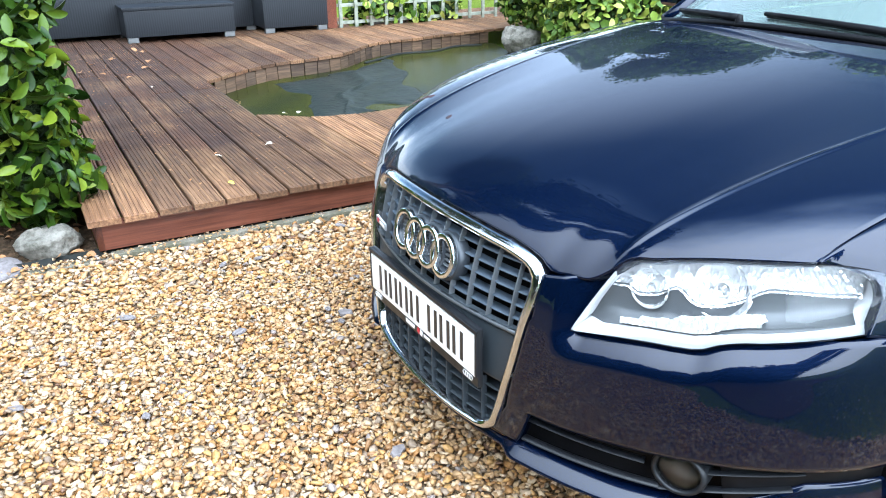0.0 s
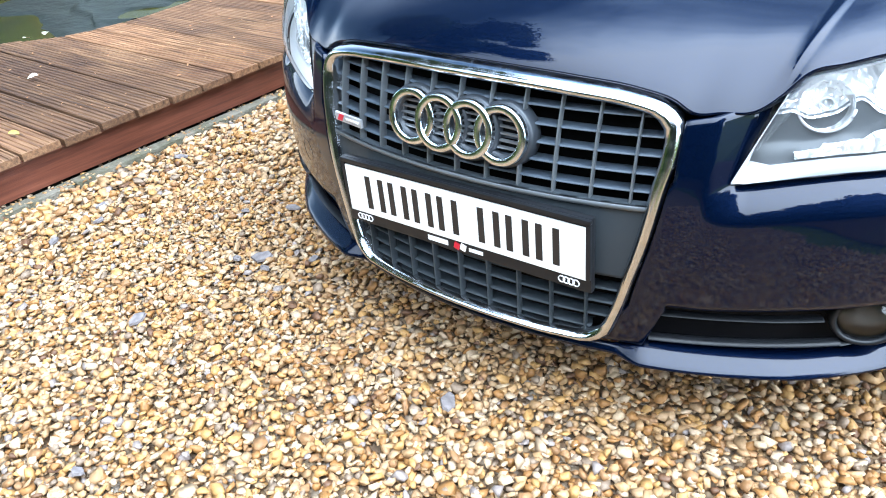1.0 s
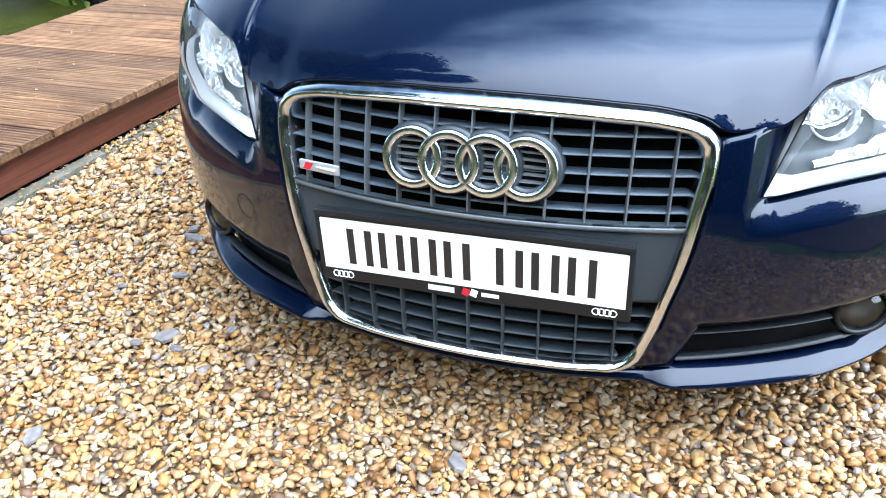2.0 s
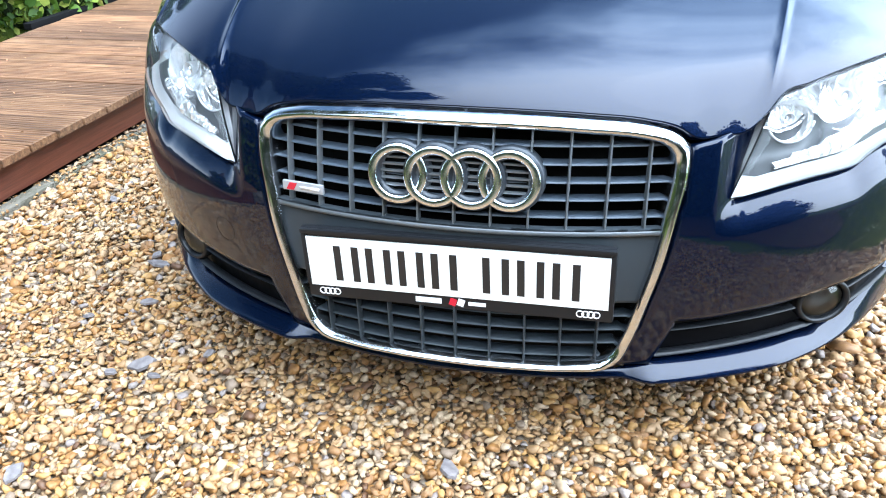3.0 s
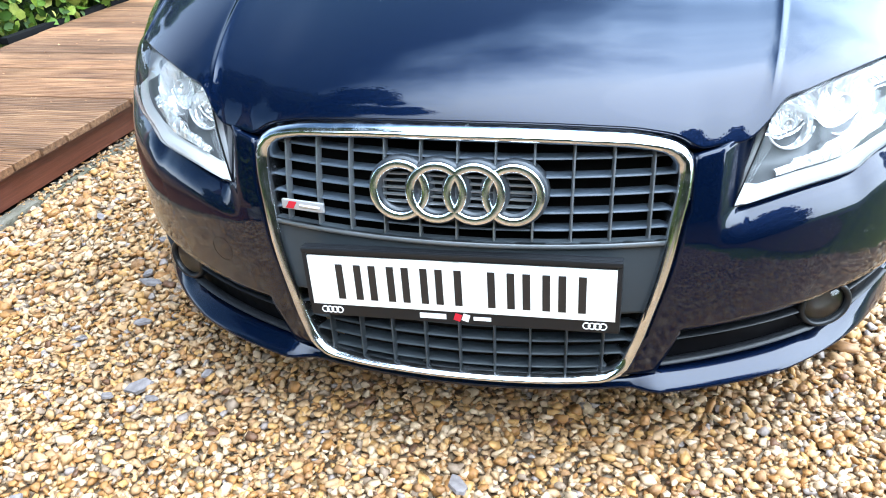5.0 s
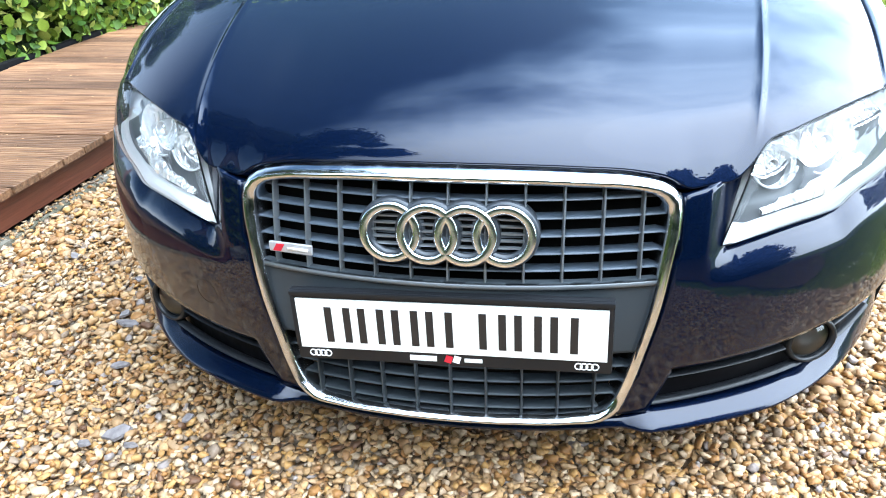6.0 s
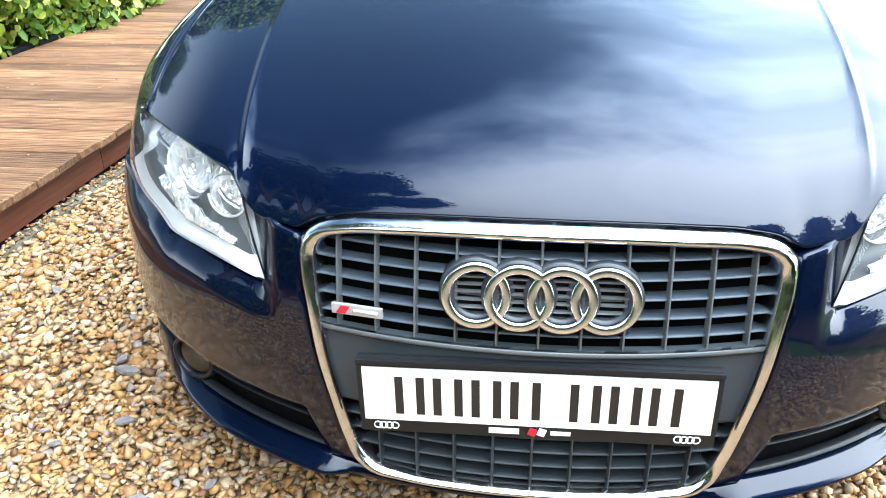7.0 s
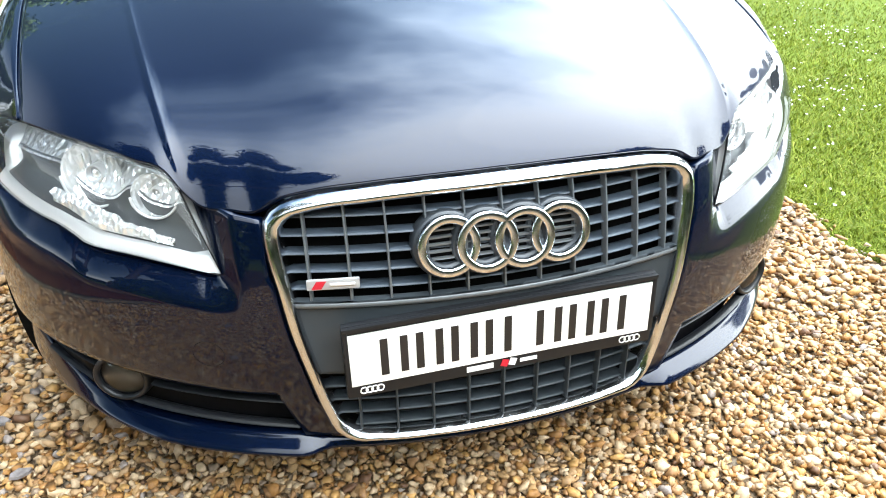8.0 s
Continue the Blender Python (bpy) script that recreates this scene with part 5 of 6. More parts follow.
fine, coarse = stone_shapes(12, 24), stone_shapes(10, 20)
sets = []
a, r = stone_field(-1.25, 1.42, -1.15, 0.42, 0.0138, -0.003, 0.0090, 0.26)
b, q = stone_field(-1.25, 1.42, -1.15, 0.42, 0.0225, 0.004, 0.0098, 0.27)
sets.append(scatter(np.concatenate([a, b]), np.concatenate([r, q]), fine))
far_c, far_r = [], []
for x0, x1, y0, y1, st in ((-1.69, -1.25, -1.25, 2.4, 0.018), (-1.25, -0.80, 0.42, 2.4, 0.018), (-0.80, 0.80, 0.42, 1.1, 0.026), (0.80, 1.42, 0.42, 2.6, 0.018), (-1.69, 1.42, -1.9, -1.15, 0.024), (0.80, 1.42, 2.6, 5.0, 0.03)):
    a, r = stone_field(x0, x1, y0, y1, st, -0.003, st * 0.66, 0.30)
    far_c.append(a), far_r.append(r)
    a, r = stone_field(x0, x1, y0, y1, st * 2, 0.006, st * 0.7, 0.30)
    far_c.append(a), far_r.append(r)
sets.append(scatter(np.concatenate(far_c), np.concatenate(far_r), coarse))
V = np.concatenate([sets[0][0], sets[1][0]])
Fc = np.concatenate([sets[0][1], sets[1][1] + len(sets[0][0])])
tagged(new("gravel_stones", soup("gravel_stones", V, Fc, stone_mat, False)), "loose cream, ochre and brown river gravel", "gravel", kind="stuff")

# flat blue-grey slate chips among the gravel
def chip_shape(sides):
    b = bmesh.new()
    ang = np.sort(np.linspace(0, 6.283, sides, endpoint=False) + rng.uniform(-0.3, 0.3, sides))
    far = rng.uniform(0.016, 0.030, sides)
    low = [b.verts.new((f * 1.2 * math.cos(a), f * 0.8 * math.sin(a), -0.003)) for a, f in zip(ang, far)]
    top = [b.verts.new((f * 1.08 * math.cos(a), f * 0.72 * math.sin(a), 0.003 + rng.uniform(-0.001, 0.001))) for a, f in zip(ang, far)]
    for i in range(sides):
        b.faces.new((low[i], low[(i + 1) % sides], top[(i + 1) % sides], top[i]))
    b.faces.new(top)
    b.faces.new(low[::-1])
    bmesh.ops.recalc_face_normals(b, faces=b.faces[:])
    return mesh_of("slate_chip", b, slate_mat, False)


chip_meshes = [chip_shape(k) for k in (5, 6, 6, 7)]
spots = [(-0.993, 0.245), (-0.998, 0.554), (-0.697, 0.063), (-0.80, 0.055), (-0.62, 0.16), (-0.88, 0.33)]
while len(spots) < 21:
    c = (rng.uniform(-1.6, 0.1), rng.uniform(-1.0, 0.9))
    if not (abs(c[0]) < 0.75 and c[1] > 0.1):
        spots.append(c)
for x, y in spots:
    ob = new("slate_chip", chip_meshes[rng.integers(4)])
    ob.matrix_world = pose(x, y, 0.012, rng.normal(0, 9), rng.normal(0, 9), rng.uniform(0, 360)) @ Matrix.Diagonal((*([rng.uniform(0.55, 1.0)] * 2), 1, 1))
    tagged(ob, "flat blue-grey slate chip lying on the gravel", "stone", "slate chips in the gravel")

# lawn grass beside the drive
n = 130000
gx = LAWN_X - 0.03 + rng.gamma(1.3, 0.85, n)
gy = rng.uniform(-0.4, 6.5, n)
gx = np.maximum(gx, np.array([lawn_edge(y) for y in gy]) + rng.normal(0.01, 0.02, n))
ang, hgt, lean = rng.uniform(0, 6.283, n), rng.uniform(0.012, 0.026, n), rng.normal(0, 0.9, (n, 2))
base = np.stack([gx, gy, np.full(n, -0.03)], 1)
side = np.stack([np.cos(ang), np.sin(ang), np.zeros(n)], 1) * (0.0016 + 0.0006 * rng.random((n, 1))) * (1 + 0.25 * np.maximum(0, gx - 1.6))[:, None]
mid = base + np.stack([lean[:, 0] * hgt * 0.35, lean[:, 1] * hgt * 0.35, hgt * 0.6], 1)
tip = base + np.stack([lean[:, 0] * hgt, lean[:, 1] * hgt, hgt], 1)
V = np.stack([base - side, base + side, mid - side * 0.8, mid + side * 0.8, tip], 1).reshape(-1, 3)
Fc = (np.array([(0, 1, 3), (0, 3, 2), (2, 3, 4)])[None] + 5 * np.arange(n)[:, None, None]).reshape(-1, 3)
V[:, 2] += 0.016
tagged(new("grass", soup("grass", V, Fc, grass_mat)), "short green lawn grass along the gravel", "grass", kind="stuff")
tagged(part("lawn", facing(grid(lambda a, b: Vector((lawn_edge(-7 + 15 * b) - 0.01 + a * 9, -7 + 15 * b, -0.013)), 20, 120), (0, 0, 1)), turf), "mown green lawn beside the drive", "lawn", kind="structure")
patch = np.column_stack([LAWN_X + 0.1 + rng.gamma(1.8, 0.7, 90), rng.uniform(-0.2, 6, 90)])     # clover grows in patches
m = 1000
fx, fy = (patch[rng.integers(0, 90, m)] + rng.normal(0, 0.11, (m, 2))).T
keep = fx > LAWN_X + 0.07
fx, fy, m = fx[keep], fy[keep], int(keep.sum())
flower = np.column_stack([fx, fy, np.full(m, 0.022)])
sv, sf = scatter(flower, np.full(m, 0.006), coarse[:3])
tagged(new("clover_flowers", soup("clover_flowers", sv, sf, petal, True)), "small white clover flowers in the lawn", "flowers", kind="stuff")

# ---------------------------------------------------------------- deck and pond
DECK_Z, DECK_X, DECK_Y0, PITCH = 0.172, -1.645, -0.60, 0.1355
pond_near = curve_at([(0.4, -3.10), (0.53, -3.07), (0.76, -2.88), (1.05, -2.80), (1.4, -2.83), (1.9, -2.83), (2.5, -2.88), (4.0, -2.90)])
pond_far = curve_at([(0.45, -4.30), (0.53, -4.36), (1.12, -4.80), (1.55, -4.90), (1.78, -4.97), (2.32, -5.42), (2.71, -5.51), (3.3, -5.63), (4.1, -5.74)])
deck = root("deck", "weathered brown grooved timber decking round the pond", "deck", (0, 0, 0), kind="structure")


def plank_mesh(length, skew0=0.0, skew1=0.0, wide=0.124, thick=0.028, grooves=6):
    """A grooved board from x = 0 to -length, its top at z = 0; its ends may be sawn askew."""
    prof = [(-wide / 2, -thick), (-wide / 2, -0.004), (-wide / 2 + 0.004, 0.0)]
    step = (wide - 0.012) / grooves
    for g in range(grooves):
        y = -wide / 2 + 0.006 + step * g
        prof += [(y + step * 0.22, 0.0), (y + step * 0.34, -0.0042), (y + step * 0.70, -0.0042), (y + step * 0.82, 0.0)]
    prof += [(wide / 2 - 0.004, 0.0), (wide / 2, -0.004), (wide / 2, -thick)]
    b = bmesh.new()
    ends = []
    for x, drop in ((0.0, 0.003), (-0.012, 0.0), (-length + 0.012, 0.0), (-length, 0.003)):
        k = skew0 if x > -0.05 else skew1
        ends.append([b.verts.new((x + k * y, y, (z * (0.25 if drop else 1) if z > -0.01 else z) - (drop if z > -0.01 else 0))) for y, z in prof])
    for p, q in zip(ends, ends[1:]):
        for k in range(len(prof) - 1):
            b.faces.new((p[k], q[k], q[k + 1], p[k + 1]))
        b.faces.new((p[-1], q[-1], q[0], p[0]))
    b.faces.new(ends[0][::-1])
    b.faces.new(ends[-1])
    bmesh.ops.recalc_face_normals(b, faces=b.faces[:])
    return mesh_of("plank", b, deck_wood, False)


meshes = {}


def plank(x, y, length, skew0=0.0, skew1=0.0):
    key = (round(length, 2), round(skew0, 2), round(skew1, 2))
    if key not in meshes:
        meshes[key] = plank_mesh(*key)
    ob = new("plank", meshes[key])
    ob.parent = deck
    ob.location = (x + rng.normal(0, 0.002), y, DECK_Z + rng.normal(0, 0.0012))
    ob.rotation_euler = (rng.normal(0, 0.004), rng.normal(0, 0.0006), rng.normal(0, 0.001))


k = 0
while True:
    y = DECK_Y0 + PITCH * (k + 0.5)
    if y > 5.6:
        break
    if y < 0.53:
        cut = 2.4 if k % 2 else 3.3
        plank(DECK_X, y, cut)
        plank(DECK_X - cut - 0.004, y, 6.0 - cut)
    else:
        h = PITCH / 2
        plank(DECK_X, y, -pond_near(y) + DECK_X, 0, (pond_near(y + h) - pond_near(y - h)) / PITCH)
        plank(pond_far(y), y, 7.65 + pond_far(y), (pond_far(y + h) - pond_far(y - h)) / PITCH)
    k += 1


def board(name, size, at, mat, parent, rot=(0, 0, 0), bevel=0.004):
    ob = part(name, box(size, (0, 0, 0), bevel), mat, parent, smooth=True)
    ob.location = at
    ob.rotation_euler = [radians(q) for q in rot]
    return ob


for y0, y1 in ((-0.565, 1.78), (1.785, 4.18), (4.185, 5.6)):
    board("fascia_board", (y1 - y0, 0.025, 0.118), (DECK_X - 0.060, (y0 + y1) / 2, 0.083), fascia_wood, deck, (0, 0, 90))
board("fascia_board", (3.4, 0.025, 0.118), (DECK_X - 0.047 - 1.7, DECK_Y0 + 0.045, 0.083), fascia_wood, deck)
for y in np.arange(-0.4, 5.4, 0.6):
    board("joist", (1.05, 0.045, 0.10), (DECK_X - 0.62, y, 0.085), old_wood, deck)
for y in np.arange(-0.4, 0.5, 0.4):
    board("joist", (5.6, 0.045, 0.10), (DECK_X - 3.1, y, 0.085), old_wood, deck)

# pond: basin walls of upright boards, water
pond = root("pond", "garden pond of still dark green water edged with timber", "pond", kind="structure")


def pond_rim():
    near = [(pond_near(y), y) for y in np.linspace(0.53, 2.55, 14)]
    back = [(-3.2, 2.65), (-3.8, 2.95), (-4.4, 3.3), (-5.0, 3.6), (-5.6, 3.8)]
    far = [(pond_far(y), y) for y in np.linspace(3.75, 0.53, 24)]
    left_ = [(-3.9, 0.53), (-3.5, 0.53)]
    return near + back + far + left_


rim = pond_rim()
bm = bmesh.new()
f = bm.faces.new([bm.verts.new((x, y, 0.035)) for x, y in rim])
bmesh.ops.triangulate(bm, faces=[f])
facing(bm, (0, 0, 1))
part("water", bm, water_mat, pond, "still green pond water", smooth=False)


def wall_boards(path, name="wall_board", wide=0.125):
    pts = spline(path, int(sum(math.dist(p, q) for p, q in zip(path, path[1:])) / wide) + 1)
    for p, q in zip(pts, pts[1:]):
        c, d = (p + q) / 2, q - p
        board(name, (wide * 0.96, 0.022, 0.19), (c[0], c[1], 0.045), old_wood, pond, (0, 0, math.degrees(math.atan2(d[1], d[0]))), 0.003)


wall_boards([(pond_far(y) - 0.025, y) for y in (0.55, 0.8, 1.12, 1.55, 1.78, 2.05, 2.32, 2.71, 3.3, 3.8)])
wall_boards([(-3.1, 0.505), (-3.7, 0.505), (-4.3, 0.505)])
wall_boards([(pond_near(y) + 0.025, y) for y in (0.55, 0.76, 1.05, 1.4, 1.9, 2.5)])
# wrinkled net that sags on the water over the corner of the pond
def net_at(a, b):
    y = 0.98 + 0.10 * math.sin(a * 5) + 0.04 * math.sin(a * 19) + (1.25 + 0.20 * math.sin(a * 4 + 2)) * b
    x0 = pond_far(y) + 0.10
    x = x0 + (-3.15 - 0.35 * b + 0.10 * math.sin(b * 9) + 0.04 * math.sin(b * 31) - x0) * a
    fold = 0.010 * noise.noise((x * 2.2, y * 5.5, 0.4)) + 0.005 * noise.noise((x * 7, y * 9, 2.0))
    crest_up = 0.018 * math.exp(-((b - 0.45 - 0.12 * math.sin(a * 6)) / 0.05) ** 2)
    rim_down = min(a, 1 - a, b, 1 - b)
    return Vector((x, y, 0.044 + fold + crest_up - 0.022 * max(0.0, 1 - rim_down / 0.12) ** 2))


part("net", facing(grid(net_at, 60, 50), (0, 0, 1)), net_grey, pond, "wrinkled dark net lying on the water")
# added dark tube that stands in for the shaded gap along the far side
tagged(part("dark_gap_tube", tube([(pond_far(y) + 0.10 + 0.05 * math.sin(9 * y), y, 0.04) for y in np.linspace(2.1, 3.6, 30)], 0.014, 6), liner), "dark tube standing in for the shaded gap at the water's edge", "liner")

# kerb of mossy concrete between gravel and deck
kerb = root("kerb", "narrow mossy concrete edging between gravel and deck", "kerb", kind="structure")
y = -1.35
while y < 4.5:
    l = rng.uniform(0.55, 0.9)
    ob = part("kerb_stone", box((0.05, l - 0.008, 0.06), (0, 0, 0), 0.008), kerb_mat, kerb)
    ob.location = (-1.668 + rng.normal(0, 0.005), y + l / 2, -0.018 + rng.normal(0, 0.005))
    ob.rotation_euler = (0, 0, rng.normal(0, 0.008))
    y += l
# dark membrane strip in the gap behind it
tagged(part("membrane", facing(grid(lambda a, b: Vector((-1.697 - 0.05 * a, -0.9 + 6 * b, 0.004 + 0.012 * a + 0.006 * noise.noise((a, b * 40, 0)))), 3, 90), (0, 0, 1)), liner), "strip of dark ground membrane under the deck", "membrane", kind="structure")

tagged(part("soil_bed", sheet(-4.2, -1.69, -3.2, -0.565, -0.004, 30, 30, 0.02), soil), "bare brown soil under the shrub", "soil", kind="structure")

# unseen soil strip, added so that the right bumper reflects dark ground
tagged(part("soil_bed", facing(grid(lambda a, b: Vector((1.52 + 0.06 * math.sin(b * 31) + (1.9 + 0.1 * math.sin(b * 17)) * a, -6.0 + (6.0 + 0.10 * math.sin(a * 9)) * b, 0.004 + 0.02 * noise.noise((a * 4, b * 12, 0.3)))), 30, 60), (0, 0, 1)), soil), "unseen brown soil added under the hedge to darken reflections", "soil", kind="structure")


# fallen petals and leaves
def litter(x, y, z, size, mat, label):
    at = np.array([(x, y, z)])
    me = leaves("fallen_leaf", at, np.array([(0.0, 0.0, 3.0)]), size, mat, rng, 0.6, 0.0, True)
    tagged(new("fallen_leaf", me), label, "leaf", "fallen leaves")


pale_leaf = leafy("pale_fallen_leaf", [(0, (0.62, 0.56, 0.46)), (1, (0.75, 0.70, 0.60))], 0.6)
brown_leaf = leafy("brown_fallen_leaf", [(0, (0.30, 0.12, 0.05)), (1, (0.42, 0.22, 0.10))], 0.6)
yellow_leaf = leafy("yellow_fallen_leaf", [(0, (0.55, 0.45, 0.05)), (1, (0.62, 0.52, 0.08))], 0.6)
for x, y in ((-2.34, 0.32), (-2.28, 0.05), (-3.35, 0.34), (-4.2, 0.1), (-2.98, 0.62), (-2.93, 0.70)):
    litter(x, y, DECK_Z + 0.012, 0.05, pale_leaf, "pale dry leaf lying on the deck")
litter(-1.83, 0.0, DECK_Z + 0.012, 0.034, yellow_leaf, "yellow leaf lying on the deck")
for _ in range(60):
    litter(rng.uniform(-2.25, -1.70), rng.uniform(-1.2, -0.61), 0.012, 0.045, brown_leaf, "brown dry leaf at the foot of the shrub")
for _ in range(10):
    litter(rng.uniform(-6.2, -4.6), rng.uniform(-0.45, 0.3), DECK_Z + 0.012, 0.06, brown_leaf, "brown dry leaf lying on the deck")


# crumbs of bark and leaf on the deck, thicker by the shrub and the benches
crumbs = np.concatenate([np.column_stack([rng.uniform(-6.4, -1.7, 420), rng.uniform(-0.58, 0.5, 420)]), np.column_stack([rng.uniform(-2.8, -1.7, 120), rng.uniform(0.5, 4.0, 120)]),
                         np.column_stack([rng.uniform(-6.5, -5.0, 160), rng.uniform(-0.5, 0.3, 160)])])
at = np.column_stack([crumbs, np.full(len(crumbs), DECK_Z + 0.004)])
tagged(new("deck_litter", leaves("deck_litter", at, np.tile((0.0, 0.0, 3.0), (len(at), 1)), 0.014, brown_leaf, rng, 0.6, 0.0)), "small brown crumbs of leaf scattered on the deck", "litter", kind="stuff")
gone = np.column_stack([rng.normal(-1.672, 0.018, 900), rng.uniform(-1.2, 4.4, 900), np.full(900, 0.016)])
sv, sf = scatter(gone, rng.uniform(0.004, 0.010, 900), coarse)
tagged(new("kerb_gravel", soup("kerb_gravel", sv, sf, stone_mat, True)), "loose gravel spilt over the kerb", "gravel", kind="stuff")


def rock(name, at, size, mat, label, seed):
    b = bmesh.new()
    bmesh.ops.create_icosphere(b, subdivisions=4, radius=1)
    off = Vector((seed * 3.1, seed * 1.7, seed))
    for w in b.verts:
        k = 1 + 0.30 * noise.noise(w.co * 1.3 + off) + 0.20 * abs(noise.noise(w.co * 3.1 + off)) + 0.09 * noise.noise(w.co * 8 + off)
        w.co = Vector((w.co.x * size[0], w.co.y * size[1], w.co.z * size[2])) * k
    ob = part(name, b, mat)
    ob.location = at
    return tagged(ob, label, "rock")


rock("rock", (-1.87, -0.735, 0.035), (0.085, 0.115, 0.065), rock_mat, "pale lichened rock at the foot of the shrub", 1)
rock("rock", (-1.74, -0.97, -0.005), (0.10, 0.16, 0.03), slate_mat, "flat grey stone in the gravel's edge", 2)
rock("rock", (-4.9, 3.68, 0.16), (0.18, 0.17, 0.13), rock_mat, "large pale rock among plants at the pond", 3)


# ---------------------------------------------------------------- plants
def clumps_in(n, fn, r0, r1):
    return [(np.array(fn()), rng.uniform(r0, r1)) for _ in range(n)]


def foliage(name, label, category, clumps, count, size, mat, core=0.82, wide=0.55, kind="", flat=1.0, fine=False):
    """A plant: leaves over the skins of many clumps; dark balls inside stand for the inner shade."""
    area = np.array([r * r for _, r in clumps])
    share = rng.choice(len(clumps), count, p=area / area.sum())
    d = rng.normal(0, 1, (count, 3))
    d /= np.linalg.norm(d, axis=1, keepdims=True)
    c = np.array([p for p, _ in clumps])
    r = np.array([q for _, q in clumps])
    depth = rng.uniform(0.80, 1.06, (count, 1))
    at = c[share] + d * r[share][:, None] * depth * np.array((1, 1, flat))
    keep = np.ones(count, bool)
    for k in range(len(clumps)):
        inside = np.linalg.norm((at - c[k]) / np.array((1, 1, flat)), axis=1) < r[k] * 0.78
        keep &= ~(inside & (share != k))
    keep &= at[:, 2] > 0.02
    base = c.mean(axis=0)
    top = root(name, label, category, kind=kind)
    crown = new("leaves", leaves("leaves", at[keep], d[keep], size, mat, rng, wide, fine=fine))
    crown.parent = top
    tagged(crown, kind="stuff")
    # solid dark balls fill the clumps in place of shade between leaves
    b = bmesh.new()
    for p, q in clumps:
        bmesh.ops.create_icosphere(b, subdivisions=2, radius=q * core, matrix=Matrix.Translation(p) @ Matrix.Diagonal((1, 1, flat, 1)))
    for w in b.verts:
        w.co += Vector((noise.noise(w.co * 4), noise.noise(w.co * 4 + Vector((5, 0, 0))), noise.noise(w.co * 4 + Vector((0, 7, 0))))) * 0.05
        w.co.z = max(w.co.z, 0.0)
    part("shade_core", b, leaf_core, top)
    return top


foliage("shrub", "dense evergreen shrub with glossy oval green leaves", "shrub",
        clumps_in(55, lambda: (rng.uniform(-3.0, -2.12), -0.84 - 1.3 * rng.random() ** 1.3, rng.uniform(0.22, 1.6)), 0.19, 0.28)
        + [(np.array((x + rng.normal(0, 0.04), -0.78 + rng.normal(0, 0.03), z + rng.normal(0, 0.04))), rng.uniform(0.18, 0.24)) for x in (-2.08, -2.32, -2.6, -2.9) for z in (0.28, 0.50, 0.73, 0.96, 1.2, 1.4)],
        40000, 0.083, shrub_leaf, 0.72, 0.47, fine=True)
foliage("ivy_bank", "bank of variegated green and yellow ivy by the pond", "ivy",
        clumps_in(110, lambda: (lambda x: (x, 2.70 + (-2.95 - x) * 0.45 + rng.uniform(0.15, 2.4), rng.uniform(0.12, 0.85)))(-3.02 - 2.6 * rng.random() ** 1.7), 0.20, 0.32), 70000, 0.066, ivy_leaf, 0.74, 0.8)
ivy_edge = root("timber_edging", "near-black edging boards in front of the ivy", "edging", kind="structure")
for y0, y1 in ((2.45, 3.35), (3.36, 4.3)):
    # boards take the same near-black as the car's recesses
    board("edging_board", (y1 - y0, 0.05, 0.035), (-2.945, (y0 + y1) / 2, 0.172), void_black, ivy_edge, (0, 0, 90))


def tree(x, y, high, wide, count, label, leaf=0.12, mat=None):
    top = foliage("tree", label, "tree", [(np.array((x + wide * q[0] * (1 - 0.35 * q[2]), y + wide * q[1] * (1 - 0.35 * q[2]), high * (0.36 + 0.58 * q[2]))), wide * rng.uniform(0.16, 0.34))
                                          for q in [(rng.uniform(-1, 1) * 0.85, rng.uniform(-1, 1) * 0.85, rng.random()) for _ in range(38)]], count, leaf, mat or tree_leaf, 0.80, 0.6)
    trunk_pts = [(x + 0.05 * math.sin(k), y + 0.05 * math.cos(k * 1.3), high * 0.8 * k / 8) for k in range(9)]
    part("trunk", tube(trunk_pts, [0.03 * high * (1 - 0.1 * k) for k in range(9)], 10), bark, top)
    for k in range(7):
        a, z0 = rng.uniform(0, 6.28), high * rng.uniform(0.25, 0.55)
        reach = wide * rng.uniform(0.5, 0.9)
        part("limb", tube([(x + math.cos(a) * reach * t, y + math.sin(a) * reach * t, z0 + high * 0.22 * t**0.8) for t in (0, 0.25, 0.5, 0.75, 1)], [0.012 * high * (1 - 0.2 * q) for q in range(5)], 7), bark, top)
    return top


tree(-4.8, -1.35, 10.2, 3.0, 30000, "tall dark leafy tree standing over the garden", 0.10, dark_leaf)
tree(-12.5, 4.0, 3.0, 1.7, 6000, "broad leafy tree behind the trellis")
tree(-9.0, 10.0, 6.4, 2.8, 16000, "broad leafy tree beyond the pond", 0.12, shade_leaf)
tree(-4.4, 12.0, 6.0, 2.6, 14000, "leafy garden tree past the deck")
tree(11.0, 3.5, 6.5, 2.6, 5000, "leafy tree across the lawn")
foliage("hedge", "tall dark evergreen hedge across the drive", "hedge", [(np.array((x + rng.normal(0, 0.15), -6.6 + 0.3 * math.sin(x * 1.7), z + rng.normal(0, 0.18))), rng.uniform(0.75, 1.05)) for x in np.arange(-11, 14, 0.95) for z in (0.7, 1.7, 2.7, 3.6)],
        24000, 0.12, dark_leaf, 0.86, 0.6)
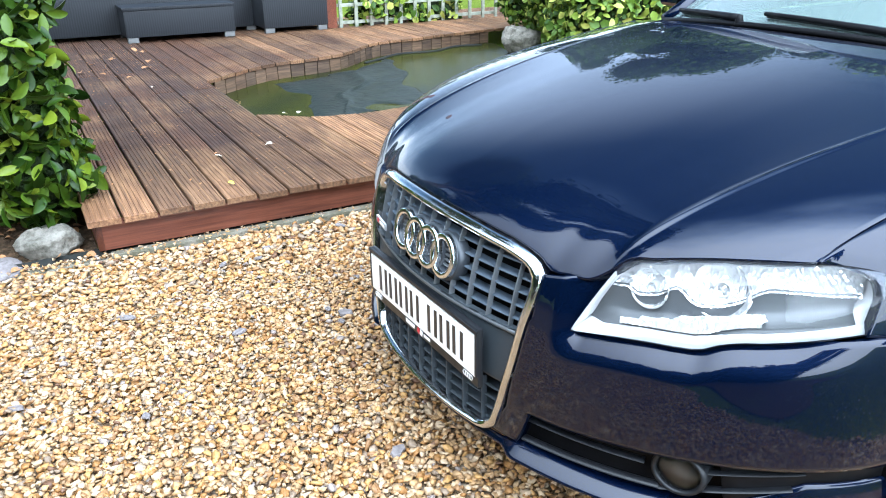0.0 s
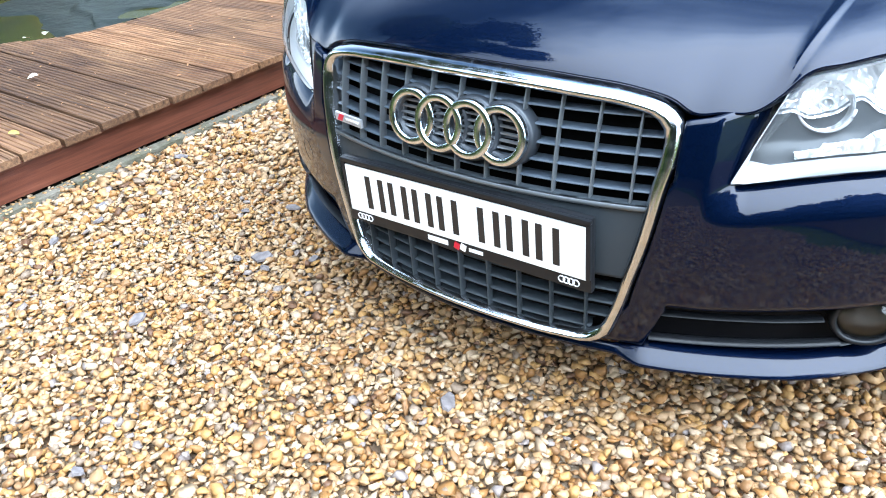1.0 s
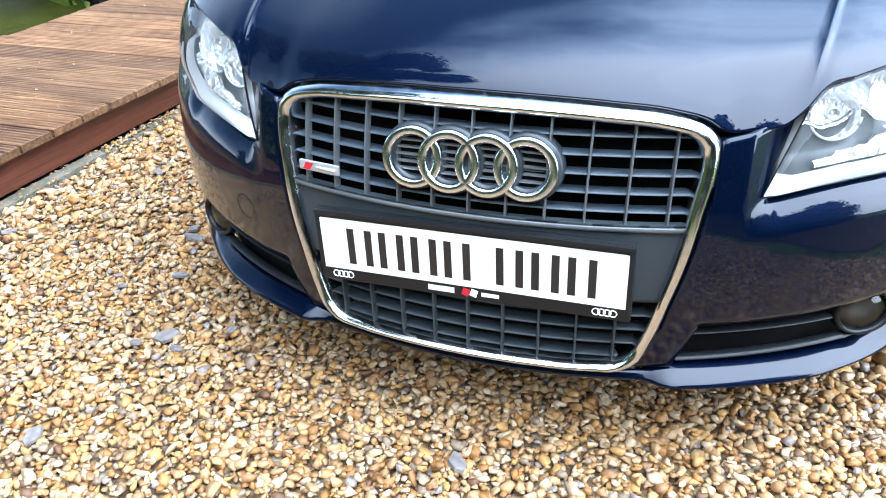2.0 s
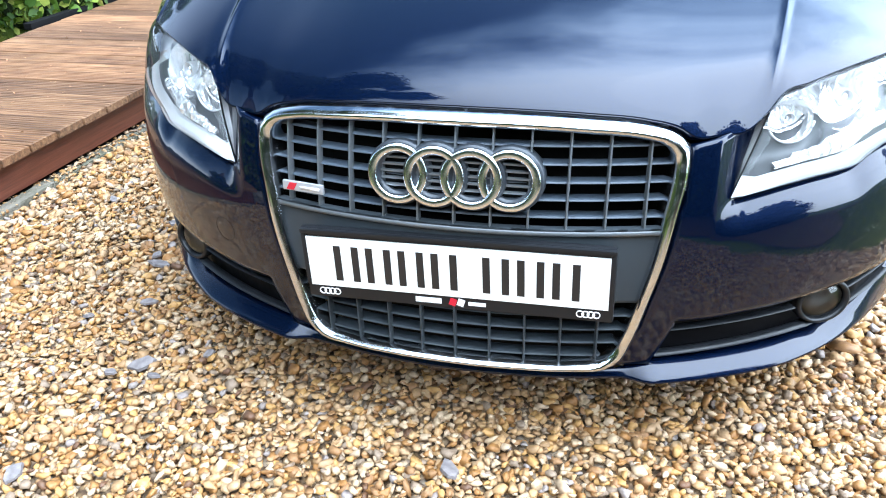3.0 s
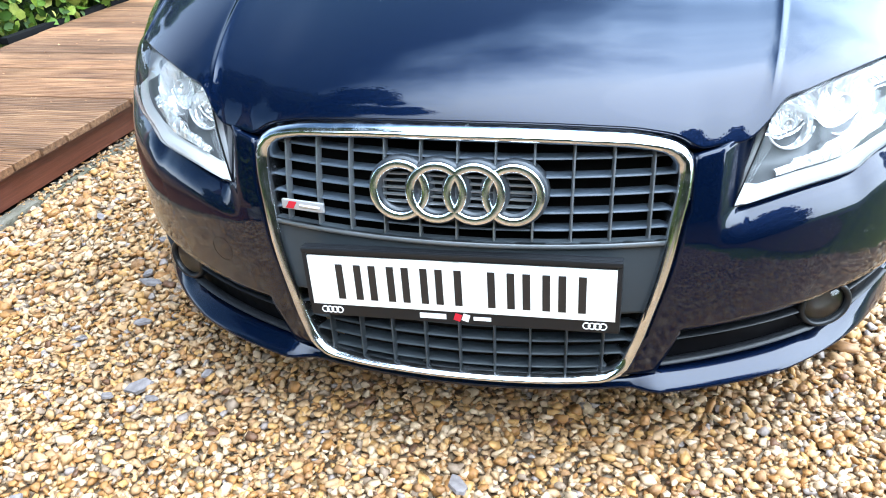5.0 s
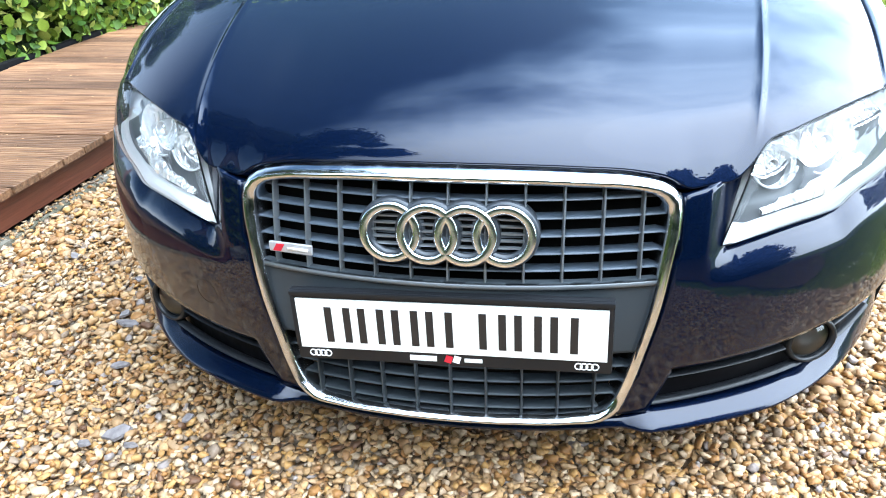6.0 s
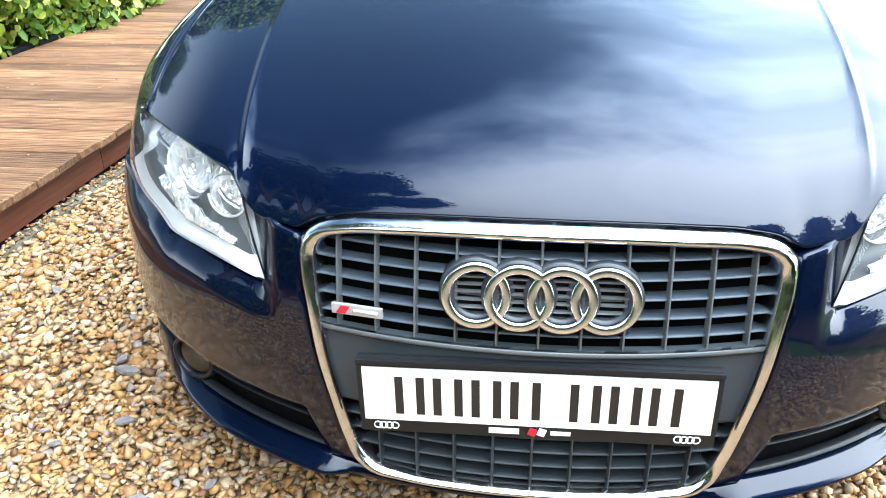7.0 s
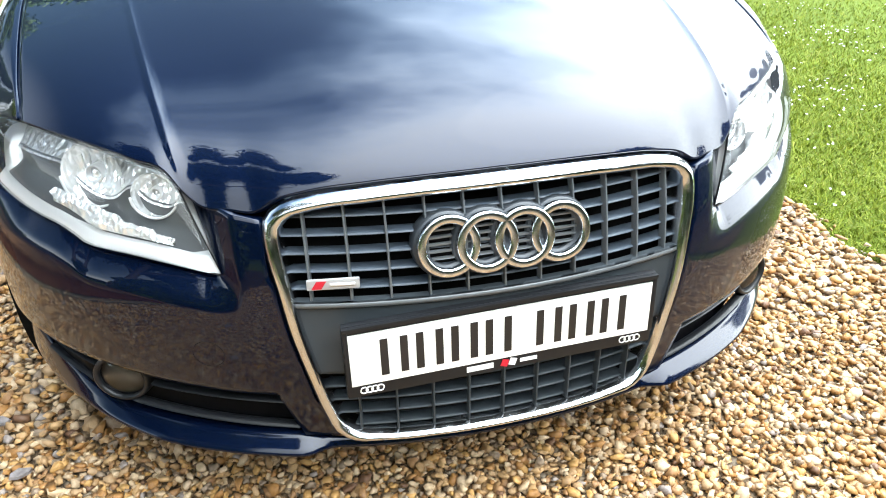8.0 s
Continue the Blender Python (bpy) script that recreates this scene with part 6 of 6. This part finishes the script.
# unseen hedge added beside the mouth of the drive, to darken the bumper's reflections
foliage("hedge", "unseen tall dark hedge added at the lawn's corner to darken reflections", "hedge", [(np.array((2.75 + rng.normal(0, 0.12), y, z + rng.normal(0, 0.1))), rng.uniform(0.42, 0.55)) for y in np.arange(-5.5, -0.7, 0.55) for z in (0.4, 1.05, 1.7, 2.35)],
        14000, 0.10, dark_leaf, 0.86, 0.6)
foliage("hedge", "green hedge beyond the trellis", "hedge", [(np.array((-13.5 + 0.4 * math.sin(y * 2), y, z)), 0.8) for y in np.arange(-3, 14, 0.8) for z in (0.5, 1.2)], 9000, 0.11, tree_leaf, 0.9, 0.6)
foliage("plant", "leafy green plant at the foot of the trellis", "plant", clumps_in(10, lambda: (-6.80 + rng.normal(0, 0.05), rng.uniform(2.7, 4.1), rng.uniform(0.2, 0.42)), 0.12, 0.2), 900, 0.09, ivy_leaf, 0.78, 0.8)

# ---------------------------------------------------------------- garden furniture and trellis
def rattan_box(y0, y1, x_front, deep, high, label, group="", cushion=False):
    top = root("rattan_bench", label, "bench", (x_front - deep / 2, (y0 + y1) / 2, DECK_Z), group)
    part("body", box((deep, y1 - y0, high - 0.05), (0, 0, 0.05 + (high - 0.05) / 2), 0.015), rattan, top)
    part("lid", box((deep + 0.02, y1 - y0 + 0.02, 0.03), (0, 0, high + 0.015), 0.008), rattan, top)
    for sx in (-1, 1):
        for sy in (-1, 1):
            part("foot", box((0.06, 0.10, 0.05), (sx * (deep / 2 - 0.04), sy * ((y1 - y0) / 2 - 0.06), 0.025), 0.005), pale_foot, top, "pale plastic foot")
    return top


rattan_box(0.27, 1.32, -6.60, 0.55, 0.30, "low grey woven rattan bench standing on the deck", "rattan seats")
rattan_box(1.62, 2.32, -6.60, 0.55, 0.40, "grey woven rattan stool standing on the deck", "rattan seats")
sofa = root("rattan_sofa", "long grey woven rattan sofa at the deck's back", "sofa", (-7.42, 0.5, DECK_Z), "rattan seats")
part("body", box((0.75, 2.4, 0.36), (0.05, 0, 0.22), 0.02), rattan, sofa)
part("backrest", box((0.16, 2.4, 0.75), (-0.38, 0, 0.42), 0.03), rattan, sofa)
for s in (-1, 1):
    part("armrest", box((0.80, 0.16, 0.58), (0.05, s * 1.22, 0.31), 0.03), rattan, sofa)
for s in (-1, 1):
    for q in (-1, 1):
        part("foot", box((0.06, 0.10, 0.045), (0.05 + q * 0.32, s * 1.1, 0.0225), 0.005), pale_foot, sofa)

post = tagged(part("post", box((0.13, 0.11, 2.3), (-6.72, 2.39, DECK_Z + 1.15), 0.01), fascia_wood), "red-brown stained square timber post on the deck", "post")
trellis = root("trellis", "white painted square wooden trellis along the deck", "trellis", (0, 0, 0))
for k in range(12):
    part("upright", box((0.022, 0.038, 1.5), (-6.66, 2.49 + 0.182 * k, DECK_Z + 0.75), 0.003), white_paint, trellis)
for k in range(8):
    part("rail", box((0.022, 2.07, 0.035), (-6.684, 3.49, DECK_Z + 0.05 + 0.182 * k), 0.003), white_paint, trellis)
